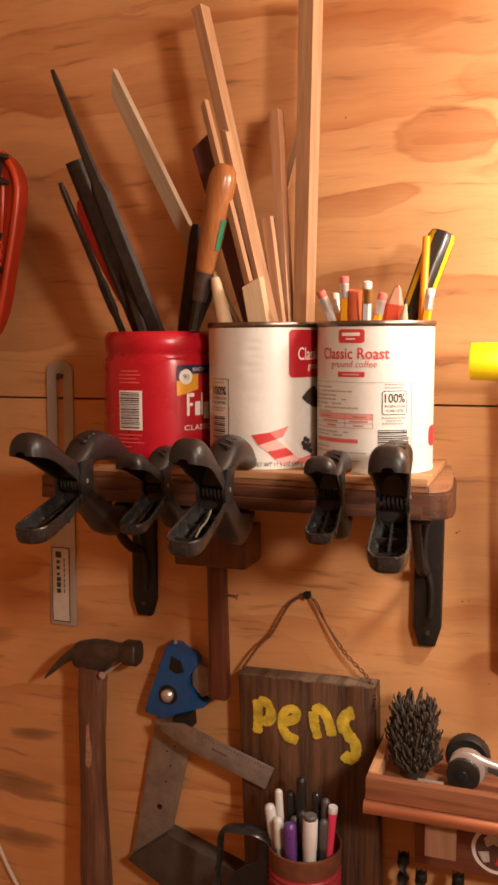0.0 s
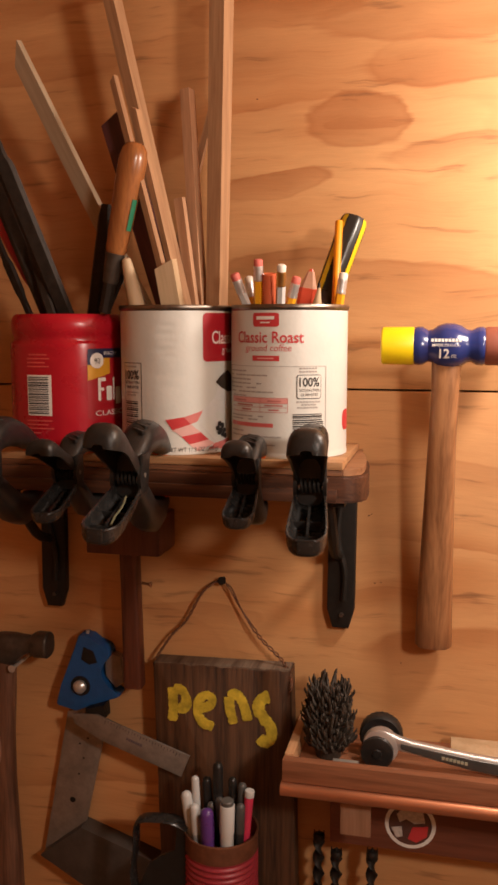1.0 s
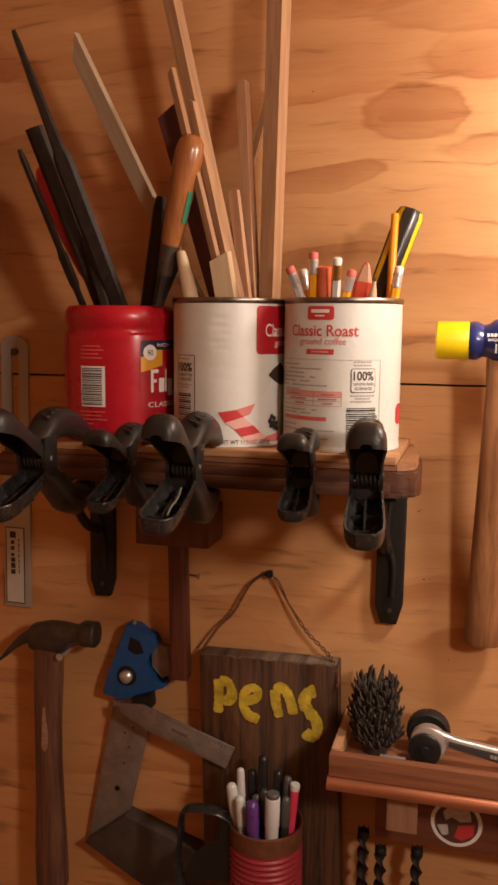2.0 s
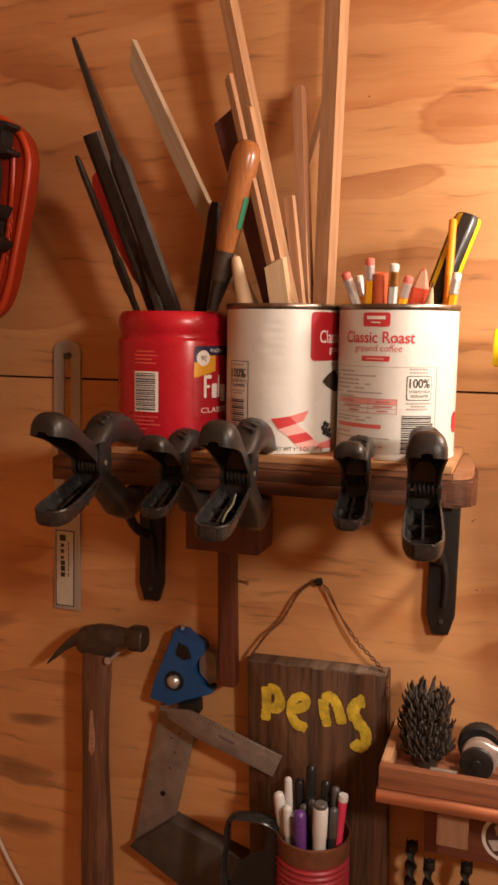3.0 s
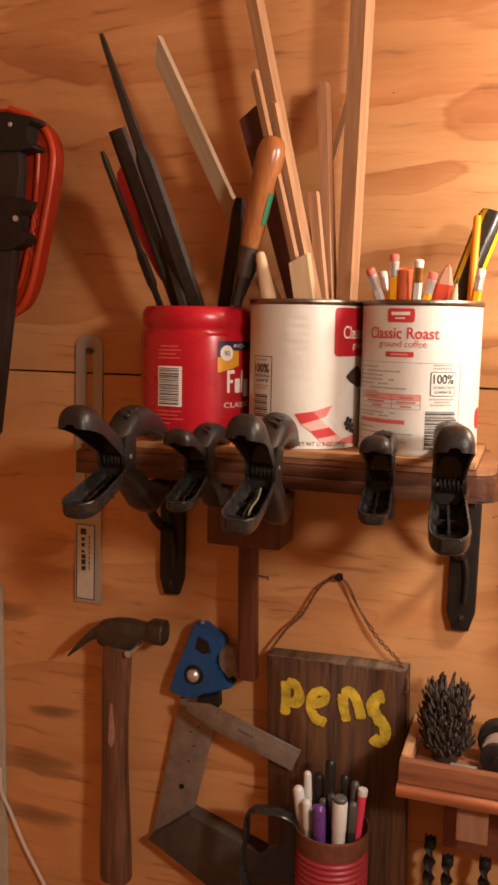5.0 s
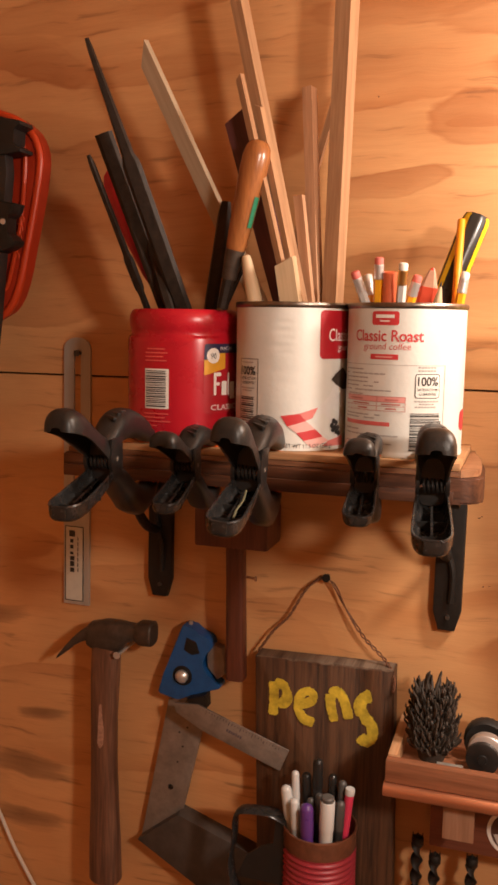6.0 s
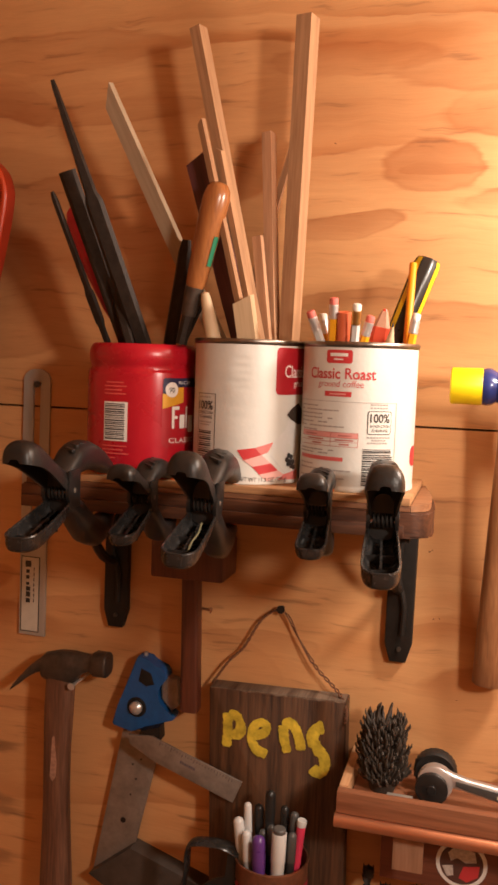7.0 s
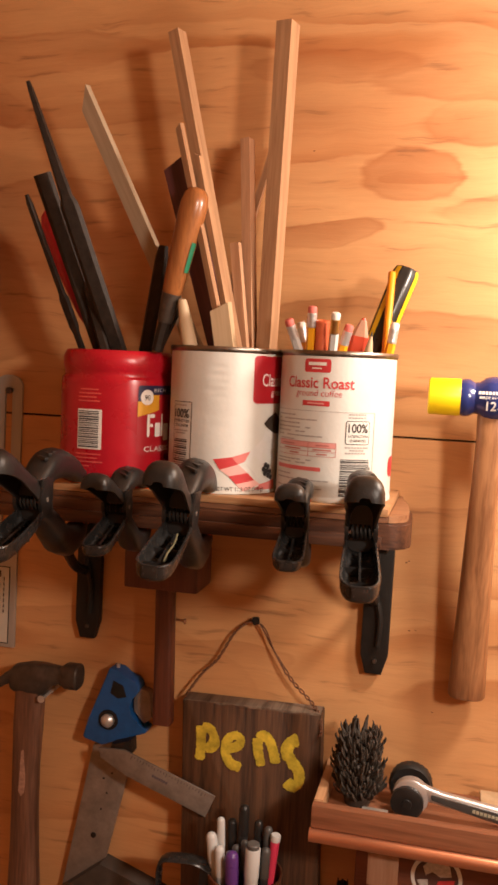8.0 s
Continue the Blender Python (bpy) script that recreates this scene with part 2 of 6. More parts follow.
    link(both, banded.inputs["Factor"])
    banded.inputs[6].default_value = (*light, 1)
    link(ramp.outputs[0], banded.inputs[7])
    grain = noise_of(30, (1.2, 1, 26), 4, 0.3, 0.7)
    fibre = noise_of(16, (0.6, 1, 7), 3, 0.0, 0.6)
    blotch = noise_of(5, (0.8, 1, 1.6), 3, 0.0, 0.6, (7, 0, 2))
    g = nt.nodes.new("ShaderNodeMapRange")
    g.inputs["From Min"].default_value, g.inputs["From Max"].default_value = 0.25, 0.75
    g.inputs["To Min"].default_value, g.inputs["To Max"].default_value = 0.92, 1.05
    link(grain, g.inputs["Value"])
    h = nt.nodes.new("ShaderNodeMapRange")
    h.inputs["From Min"].default_value, h.inputs["From Max"].default_value = 0.25, 0.75
    h.inputs["To Min"].default_value, h.inputs["To Max"].default_value = 0.82, 1.1
    link(blotch, h.inputs["Value"])
    scale = nt.nodes.new("ShaderNodeVectorMath")
    scale.operation = "SCALE"
    stained = banded.outputs[2]
    # Soft patches of redder veneer, darkened also to stand for weaker light.
    for x, z, wx, wz, force in shade_tones:
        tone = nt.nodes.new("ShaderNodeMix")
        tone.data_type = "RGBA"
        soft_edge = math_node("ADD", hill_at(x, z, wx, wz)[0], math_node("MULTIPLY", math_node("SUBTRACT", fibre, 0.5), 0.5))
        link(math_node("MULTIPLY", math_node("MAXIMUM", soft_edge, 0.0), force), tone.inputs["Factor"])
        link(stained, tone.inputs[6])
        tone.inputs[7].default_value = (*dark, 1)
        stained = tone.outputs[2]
    for (x, z, wx, wz, force, slope, bias), tint in [(k, dark) for k in streaks] + [((*k, 0, 0), (0.11, 0.05, 0.026)) for k in knots]:
        soft = tint != dark
        edge = nt.nodes.new("ShaderNodeValToRGB")
        er = edge.color_ramp.elements
        er[0].position, er[0].color = (0.12 if soft else 0.29), (0, 0, 0, 1)
        er[1].position, er[1].color = 1.0, (0.8 * force, 0.8 * force, 0.8 * force, 1)
        for p, v in (((0.45, 0.5),) if soft else ((0.375, 0.86), (0.46, 0.68))):
            e = er.new(p)
            e.color = (v * force, v * force, v * force, 1)
        rough = math_node("MULTIPLY", math_node("SUBTRACT", fibre, 0.5), 1.1 if soft else 0.22)
        hill, height = hill_at(x, z, wx, wz, slope)
        link(math_node("ADD", hill, rough), edge.inputs[0])
        amount = edge.outputs[0]
        if bias:
            fade = math_node("ADD", math_node("MULTIPLY", height, 0.5 * bias), 1 - 0.5 * abs(bias))
            amount = math_node("MULTIPLY", amount, math_node("MAXIMUM", fade, 0.0))
        st = nt.nodes.new("ShaderNodeMix")
        st.data_type = "RGBA"
        link(amount, st.inputs["Factor"])
        link(stained, st.inputs[6])
        st.inputs[7].default_value = (*tint, 1)
        stained = st.outputs[2]
    link(stained, scale.inputs[0])
    link(math_node("MULTIPLY", g.outputs[0], h.outputs[0]), scale.inputs["Scale"])
    link(scale.outputs[0], b.inputs["Base Color"])
    b.inputs["Roughness"].default_value = 0.5
    b.inputs["Specular IOR Level"].default_value = 0.35
    bp = nt.nodes.new("ShaderNodeBump")
    bp.inputs["Strength"].default_value = 0.12
    bp.inputs["Distance"].default_value = 0.0008
    link(math_node("ADD", grain, math_node("MULTIPLY", field, 0.3)), bp.inputs["Height"])
    link(bp.outputs[0], b.inputs["Normal"])
    MATS[name] = m
    return m


# x, z, half width, half height, force, slope, and which edge is the sharp one (1 the upper, -1 the lower)
STREAKS = ((0.151, 1.801, 0.050, 0.0240, 0.72, 0, 0.3), (0.158, 1.7985, 0.043, 0.0060, 0.5, 0.03, -0.8), (0.077, 1.744, 0.052, 0.0122, 0.78, 0.12, 0.5),
           (0.228, 1.850, 0.078, 0.0225, 0.72, 0, -0.9), (0.251, 1.770, 0.070, 0.0140, 0.55, 0.05, 1), (0.090, 1.672, 0.062, 0.0120, 0.6, 0.05, 0.7),
           (0.225, 1.640, 0.115, 0.0270, 0.62, -0.1, 0.95), (0.214, 1.889, 0.100, 0.0215, 0.5, 0, -0.6), (0.068, 1.903, 0.078, 0.016, 0.5, 0, 0.6),
           (-0.315, 1.886, 0.070, 0.0230, 0.7, -0.3, -0.9), (-0.190, 1.866, 0.110, 0.0150, 0.45, 0, -0.9), (-0.229, 1.926, 0.131, 0.0203, 0.5, 0, 0.7),
           (-0.220, 1.785, 0.070, 0.0150, 0.5, 0.05, 0.9), (-0.330, 1.710, 0.090, 0.0260, 0.5, 0, 0.8), (-0.080, 1.670, 0.060, 0.0220, 0.45, 0, -0.8),
           (0.00, 1.315, 0.05, 0.012, 0.4, 0, 0.9), (0.22, 1.345, 0.07, 0.012, 0.4, -0.05, 0.9), (-0.15, 1.44, 0.10, 0.016, 0.5, 0, -0.8), (-0.20, 1.33, 0.09, 0.014, 0.4, 0.1, 0.9),
           (-0.36, 1.62, 0.12, 0.018, 0.5, 0, -0.8), (0.24, 1.47, 0.10, 0.014, 0.4, 0, 0.9), (-0.31, 1.20, 0.07, 0.012, 0.45, 0.1, 0.9))
KNOTS = ((-0.334, 1.086, 0.048, 0.0145, 0.8), (-0.341, 1.02, 0.043, 0.01, 0.75), (-0.315, 1.155, 0.029, 0.0062, 0.85), (-0.371, 1.27, 0.034, 0.0111, 0.7))
# The last tuple dims the upper wall: part veneer tone, part painted shade.
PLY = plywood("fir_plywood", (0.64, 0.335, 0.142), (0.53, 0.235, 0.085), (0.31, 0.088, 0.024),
              eyes=((0.02, 1.93, 0.2, 0.02, 0.15),), streaks=STREAKS, knots=KNOTS, shade_tones=((-0.22, 1.74, 0.19, 0.090, 0.55), (-0.30, 1.88, 0.20, 0.030, 0.35), (0.16, 1.93, 0.25, 0.035, 0.35), (0.07, 1.85, 0.16, 0.060, 0.45)))
ROOM = plywood("room_plywood", (0.55, 0.31, 0.145), (0.47, 0.24, 0.105), (0.34, 0.15, 0.06))
PINE = wood("pine", (0.46, 0.265, 0.14), (0.28, 0.145, 0.072))
SLAT_GREY = wood("greyed_slat", (0.43, 0.33, 0.225), (0.34, 0.25, 0.16))
PINE_PALE = wood("pale_basswood", (0.58, 0.43, 0.27), (0.47, 0.33, 0.19))
CEDAR = wood("cedar", (0.56, 0.32, 0.185), (0.34, 0.175, 0.09))
BROWN = wood("brown_offcut", (0.34, 0.18, 0.09), (0.22, 0.10, 0.045))
PURPLE = wood("purpleheart", (0.105, 0.030, 0.032), (0.055, 0.017, 0.018))
HICKORY = wood("hickory", (0.41, 0.195, 0.085), (0.21, 0.088, 0.036), rough=0.38)
OLD_HANDLE = wood("worn_dark_handle", (0.20, 0.095, 0.056), (0.07, 0.030, 0.018), rough=0.45)
MALLET_RED = wood("oiled_red_wood", (0.125, 0.038, 0.02), (0.065, 0.018, 0.01), rough=0.45)
SHELF_DARK = wood("stained_shelf", (0.115, 0.043, 0.020), (0.038, 0.013, 0.0065), axis="x", rough=0.5, bump=0.6)
SHELF_PALE = wood("pale_shelf", (0.52, 0.285, 0.135), (0.33, 0.165, 0.072), axis="x", bump=0.5)
SIGN_WOOD = wood("dark_weathered_board", (0.115, 0.052, 0.024), (0.027, 0.012, 0.006), rough=0.55, bump=0.9)
TRAY_WOOD = wood("tray_wood", (0.34, 0.14, 0.07), (0.20, 0.075, 0.035), axis="x")
CLEAT_RED = wood("red_cleat", (0.19, 0.062, 0.032), (0.12, 0.035, 0.018), axis="x")
TURNED = wood("varnished_handle", (0.36, 0.135, 0.042), (0.22, 0.078, 0.025), rough=0.25, bump=0.05)
BLACK = mat("black_nylon", (0.017, 0.015, 0.014), 0.38, vary=0.35, scale=120, bump=0.2, spec=0.4)
BLACK_IN = mat("black_moulding", (0.022, 0.020, 0.019), 0.26, vary=0.4, scale=90)
IRON = mat("painted_iron", (0.017, 0.014, 0.012), 0.46, vary=0.35, scale=150, bump=0.35, spec=0.25)
FILE_STEEL = mat("file_steel", (0.028, 0.019, 0.014), 0.45, metal=0.3, vary=0.5, scale=200, bump=0.35, spec=0.3)
DARK_STEEL = mat("forged_steel", (0.085, 0.066, 0.053), 0.42, metal=0.55, vary=0.45, scale=80, bump=0.25)
STEEL = mat("worn_steel", (0.27, 0.225, 0.19), 0.42, metal=0.45, vary=0.35, scale=70, bump=0.1)
CHROME = mat("chrome", (0.62, 0.61, 0.60), 0.34, metal=0.7, vary=0.08)
TIN = mat("tin_plate", (0.27, 0.235, 0.20), 0.36, metal=1.0, vary=0.35, scale=90)
ALU = mat("aluminium_rule", (0.46, 0.44, 0.40), 0.45, metal=0.5, vary=0.15, stretch=(1, 1, 0.1))
RED_PLASTIC = mat("red_plastic", (0.42, 0.008, 0.02), 0.28, vary=0.08, scale=25, bump=0.06)
ORANGE_PLASTIC = mat("orange_plastic", (0.45, 0.042, 0.008), 0.38, vary=0.12, scale=30, bump=0.08)
ORANGE_PAD = mat("orange_pad", (0.85, 0.16, 0.02), 0.5, vary=0.08)
BLUE = mat("blue_enamel", (0.012, 0.085, 0.27), 0.35, vary=0.25, scale=90, bump=0.2)
NAVY = mat("blue_hammer_enamel", (0.022, 0.035, 0.16), 0.22, vary=0.15, coat=0.3)
YELLOW = mat("yellow_nylon", (0.80, 0.60, 0.005), 0.4, vary=0.06)
RUBBER = mat("brown_rubber", (0.26, 0.075, 0.045), 0.6, vary=0.15)
PAPER = mat("can_paper", (0.67, 0.67, 0.625), 0.34, vary=0.07, scale=30, bump=0.16)
INK_RED = mat("red_ink", (0.56, 0.045, 0.05), 0.4, vary=0.08)
INK_DEEP = mat("deep_red_ink", (0.40, 0.012, 0.022), 0.36, vary=0.08)
INK_PINK = mat("pink_ink", (0.72, 0.32, 0.29), 0.4, vary=0.06)
INK_GREY = mat("grey_ink", (0.38, 0.35, 0.33), 0.45, vary=0.1)
INK_BLACK = mat("black_ink", (0.03, 0.028, 0.028), 0.42, vary=0.1)
INK_CLOUD = mat("cup_grey_ink", (0.69, 0.68, 0.655), 0.4, vary=0.12, scale=60)
INK_WHITE = mat("white_ink", (0.80, 0.78, 0.74), 0.4, vary=0.05)
INK_NAVY = mat("navy_ink", (0.02, 0.022, 0.07), 0.35, vary=0.1)
INK_GOLD = mat("gold_ink", (0.72, 0.36, 0.03), 0.35, vary=0.12)
INK_LIGHT_RED = mat("pale_red_moulding", (0.66, 0.10, 0.09), 0.35, vary=0.1)
PAINT_YELLOW = mat("brushed_yellow_paint", (0.66, 0.50, 0.05), 0.45, vary=0.55, scale=90, bump=0.12)
COPPER = mat("copper_pipe", (0.72, 0.32, 0.18), 0.32, metal=0.85, vary=0.18, scale=40, stretch=(0.15, 1, 1))
TWINE = mat("rusty_wire", (0.17, 0.07, 0.035), 0.55, vary=0.45, scale=300, bump=0.5)
CABLE = mat("white_cable", (0.62, 0.58, 0.52), 0.45, vary=0.08)
TRIM = mat("pale_trim", (0.42, 0.40, 0.32), 0.5, vary=0.12)
PENCIL_YELLOW = mat("yellow_pencil", (0.78, 0.36, 0.015), 0.3, vary=0.06)
PENCIL_ORANGE = mat("orange_stick", (0.85, 0.30, 0.01), 0.4, vary=0.05)
PENCIL_RED = mat("red_pencil", (0.60, 0.075, 0.035), 0.4, vary=0.1)
PENCIL_RUST = mat("rust_pencil", (0.62, 0.13, 0.05), 0.4, vary=0.1)
ERASER = mat("pink_eraser", (0.62, 0.15, 0.12), 0.7, vary=0.15, scale=200)
ERASER_WHITE = mat("white_eraser", (0.75, 0.70, 0.62), 0.6, vary=0.08)
FERRULE = mat("brass_ferrule", (0.75, 0.52, 0.2), 0.3, metal=1.0)
PEN_WHITE = mat("white_pen", (0.55, 0.545, 0.53), 0.32, vary=0.05)
PEN_GREY = mat("grey_pen", (0.36, 0.36, 0.36), 0.35, vary=0.08)
PEN_PURPLE = mat("purple_pen", (0.10, 0.035, 0.19), 0.3, vary=0.1)
PEN_PINK = mat("pink_pen", (0.70, 0.05, 0.12), 0.32, vary=0.08)
BRISTLE = mat("grey_bristle", (0.055, 0.042, 0.032), 0.6, vary=0.45, scale=260, bump=0.4)
TIN_RED = mat("red_tin_label", (0.33, 0.032, 0.05), 0.42, vary=0.15, scale=50)
TIN_RUST = mat("rusty_tin_band", (0.24, 0.10, 0.055), 0.5, metal=0.5, vary=0.4, scale=80, bump=0.2)
CAP_GREY = mat("grey_cap", (0.075, 0.07, 0.066), 0.4)
END_GRAIN = wood("sawn_end_grain", (0.21, 0.15, 0.105), (0.075, 0.042, 0.025), axis="y", rough=0.75, bump=0.8)
GREEN = mat("green_sticker", (0.02, 0.17, 0.085), 0.4)
PALE_TAB = wood("pale_tab", (0.38, 0.21, 0.13), (0.29, 0.15, 0.085))
FLOOR_MAT = mat("concrete_floor", (0.32, 0.28, 0.24), 0.8, vary=0.2, scale=6, bump=0.2)

# ---- room ----
def structure(name, bm, material, label, category):
    return solo(name, bm, material, label, category, kind="structure")


wall_north = thing("wall_north", (0, 0, 0), "plywood shed wall of two horizontal sheets", "wall", kind="structure")
part("backing", box(bmesh.new(), -0.9, 1.5, 0.013, 0.06, 0, 2.4), mat("dark_gap", (0.03, 0.016, 0.009), 0.9), wall_north)
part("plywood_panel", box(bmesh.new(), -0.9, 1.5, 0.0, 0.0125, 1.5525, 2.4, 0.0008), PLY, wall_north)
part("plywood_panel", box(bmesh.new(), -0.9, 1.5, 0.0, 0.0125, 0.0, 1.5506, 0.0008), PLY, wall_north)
for px, pz, pr in ((0.171, 1.429, 0.0013), (0.1735, 1.4305, 0.0009), (0.178, 1.3615, 0.0011), (0.184, 1.3625, 0.0008), (0.059, 1.8245, 0.0010), (0.205, 1.282, 0.0009), (-0.292, 1.497, 0.0009)):
    part("pit", turned(bmesh.new(), (px, 0.0002, pz), (0, -1, 0), [(0, pr), (0.0004, pr * 0.8), (0.0005, 0.0)], 9, 0.6), mat("dark_pit", (0.06, 0.022, 0.01), 0.8), wall_north)
# Unseen sides of the room, added to close it and bounce warm light.
structure("wall_south", box(bmesh.new(), -0.9, 1.5, -2.3, -2.24, 0, 2.4), ROOM, "unseen plain plywood wall closing the room", "wall")
structure("wall_east", box(bmesh.new(), 1.5, 1.56, -2.3, 0.06, 0, 2.4), ROOM, "unseen plain plywood side wall", "wall")
structure("wall_west", box(bmesh.new(), -0.96, -0.9, -2.3, 0.06, 0, 2.4), ROOM, "unseen plain plywood side wall", "wall")
structure("floor", box(bmesh.new(), -0.96, 1.56, -2.3, 0.06, -0.05, 0), FLOOR_MAT, "unseen grey concrete floor", "floor")
structure("ceiling", box(bmesh.new(), -0.96, 1.56, -2.3, 0.06, 2.4, 2.45), ROOM, "unseen plain plywood ceiling", "ceiling")
structure("trim", box(bmesh.new(), -0.43, -0.3775, -0.006, 0, 0.2, 1.30, 0.001), TRIM, "pale grey vertical trim strip on the plywood", "trim")

# ---- the shelf ----
shelf = thing("shelf", (0, 0, 1.466), "dark stained wooden shelf with a pale top board", "shelf")
bm = bmesh.new()
nose = bend([(0.150, -0.130, 0), (0.166, -0.1275, 0), (0.1755, -0.1185, 0), (0.1785, -0.105, 0), (0.1775, -0.075, 0), (0.1740, -0.045, 0), (0.169, -0.020, 0), (0.167, 0.0, 0)], 3)
plan = [(-0.205, 0.0), (-0.205, -0.130)] + [(p.x, p.y) for p in nose]
low, high = [bm.verts.new((x, y, 1.466)) for x, y in plan], [bm.verts.new((x, y, 1.488)) for x, y in plan]
f_low, f_high = bm.faces.new(low), bm.faces.new(high[::-1])
for i in range(len(plan)):
    bm.faces.new((low[i], high[i], high[(i + 1) % len(plan)], low[(i + 1) % len(plan)]))
bmesh.ops.bevel(bm, geom=list(f_low.edges) + list(f_high.edges), offset=0.0015, segments=2, affect="EDGES")
part("base_board", bm, SHELF_DARK, shelf, "dark stained rough-sawn board with a rounded end")
# Lighter brown than the board, painting in the light on its top face.
bm = bmesh.new()
inner = [(0.1605, -0.0005), (0.1605, -0.1270)] + [(p.x - 0.0030, p.y + 0.0016) for p in nose if p.x > 0.1650]
ring_a, ring_b = [bm.verts.new((x, y, 1.4884)) for x, y in inner], [bm.verts.new((x, y, 1.4940)) for x, y in inner]
bm.faces.new(ring_a[::-1])
bm.faces.new(ring_b)
for i in range(len(inner)):
    bm.faces.new((ring_a[i], ring_a[(i + 1) % len(inner)], ring_b[(i + 1) % len(inner)], ring_b[i]))
part("end_block", bm, wood("lit_brown_top", (0.34, 0.165, 0.078), (0.20, 0.085, 0.038), axis="x"), shelf, "brown block on the rounded end, coloured like a lit top")
part("middle_board", box(bmesh.new(), -0.201, 0.160, -0.1280, 0, 1.4882, 1.4932, 0.0008), wood("rough_brown_board", (0.26, 0.115, 0.055), (0.11, 0.042, 0.019), axis="x", bump=0.9), shelf, "rough brown sawn edge")
part("top_board", box(bmesh.new(), -0.200, 0.160, -0.1285, 0, 1.4934, 1.5, 0.001), SHELF_PALE, shelf, "pale unfinished wooden top board")
part("batten", box(bmesh.new(), -0.203, 0.1560, -0.1345, -0.1302, 1.4665, 1.4775, 0.001), SHELF_DARK, shelf)


def bracket(x):
    b = thing("shelf_bracket", (x, 0, 1.32), "black painted iron shelf bracket with a pointed foot", "bracket", "shelf brackets")
    w = 0.0135
    bm = bmesh.new()
    sheet(bm, [(x - w, 1.4655), (x - w - 0.001, 1.335), (x - 0.009, 1.316), (x + 0.007, 1.316), (x + w - 0.001, 1.335), (x + w, 1.4655)], -0.009, -0.0005, 0.0015)
    part("wall_leg", bm, IRON, b)
    part("arm", box(bmesh.new(), x - w, x + w, -0.112, -0.0092, 1.4585, 1.4656, 0.001), IRON, b)
    part("rib", tube(bmesh.new(), bend([(x, -0.011, 1.456), (x - 0.004, -0.011, 1.41), (x + 0.003, -0.011, 1.375), (x + 0.002, -0.010, 1.345)]), 0.003), IRON, b)
    part("brace", tube(bmesh.new(), bend([(x - 0.003, -0.085, 1.4575), (x - 0.003, -0.062, 1.425), (x - 0.004, -0.035, 1.40), (x - 0.003, -0.010, 1.390)]), 0.005), IRON, b)
    part("screw", rod(bmesh.new(), (x, -0.0118, 1.330), (x, -0.009, 1.330), 0.0022, n=10), DARK_STEEL, b)
    return b


bracket(-0.159)
bracket(0.1465)

# ---- tins on the shelf ----
def coffee_can(x, label, dents=()):
    c = thing("coffee_can", (x, -0.07, 1.5), label, "can", "coffee cans on the shelf")
    n = 96
    skin = [(1.5012, 0.0500), (1.5005, 0.0518), (1.503, 0.0520), (1.5045, 0.0515)]
    skin += [(1.5045 + 0.1205 * k / 100, 0.0515) for k in range(1, 101)]
    loops = []
    for z, r in skin:
        loop = []
        for k in range(n):
            th = 360 * k / n - 180
            rr = r
            for dth, dz, size, deep in dents:
                rr -= deep * math.exp(-((th - dth) / (size * 6)) ** 2 - ((z - dz) / (0.0020 * size)) ** 2)
            loop.append((x + rr * math.sin(radians(th)), -0.07 - rr * math.cos(radians(th)), z))
        loops.append(loop)
    part("body", rings(bmesh.new(), loops, caps=False), PAPER, c, "white printed paper label")
    rim = [(1.625, 0.0514), (1.6262, 0.0525), (1.6285, 0.0528), (1.6300, 0.0520), (1.6298, 0.0508), (1.627, 0.0505), (1.505, 0.0505), (1.504, 0.0)]
    part("rim", turned(bmesh.new(), (x, -0.07, 0), (0, 0, 1), rim, 72), TIN, c, "bare tin-plate rim and inside")
    return c, Round(x, -0.07, 0.0515)


# tin with pencils
can_r, R = coffee_can(0.104, "open white coffee tin with red print, full of pencils")
logo = part("logo_panel", R.patch(bmesh.new(), -25.6, 0.9, 1.6113, 1.6228, 0.0022), INK_RED, can_r, "plain red logo panel")
part("logo_bar", R.patch(R.patch(bmesh.new(), -21.5, -3.5, 1.6172, 1.6200, lift=0.0007), -17.5, -8, 1.6142, 1.6153, lift=0.0007), INK_WHITE, logo)
part("lettering", R.words(bmesh.new(), "Classic Roast", -46.5, 24, 1.5978, 1.6075, bold=0.012), INK_RED, can_r, "red printed words Classic Roast")
part("lettering", R.words(bmesh.new(), "ground coffee", -35, 12, 1.5892, 1.5966, bold=-0.008, lean=0.02), INK_RED, can_r, "thin red printed words ground coffee")
tag_bar = part("red_bar", R.patch(bmesh.new(), -26.3, 1.2, 1.5828, 1.5872), INK_RED, can_r)
part("print_line", R.patch(bmesh.new(), -21, -4, 1.5843, 1.5856, lift=0.0007), INK_PINK, tag_bar)
part("rule_line", R.patch(R.patch(bmesh.new(), -70, 47, 1.5782, 1.5786), 47, 47.7, 1.506, 1.5786), INK_GREY, can_r)
bm = bmesh.new()
for z, a, b in ((1.5735, -64, -28), (1.570, -64, -10), (1.5665, -64, -28), (1.563, -64, -16), (1.5595, -64, -22), (1.556, -64, -4), (1.5525, -64, -34),
                (1.5352, -62, -10), (1.5325, -62, -16), (1.522, -62, -34), (1.518, -62, 4), (1.511, -62, -2)):
    for k in range(int((b - a) / 6)):
        if (k * 5 + int(z * 1e4)) % 9:
            R.patch(bm, a + 6 * k, a + 6 * k + 5.4, z, z + 0.0011)
tagged(part("small_print", bm, INK_GREY, can_r), kind="stuff")
part("table_header", R.patch(bmesh.new(), -60, 9, 1.5472, 1.5515), INK_PINK, can_r)
bm = bmesh.new()
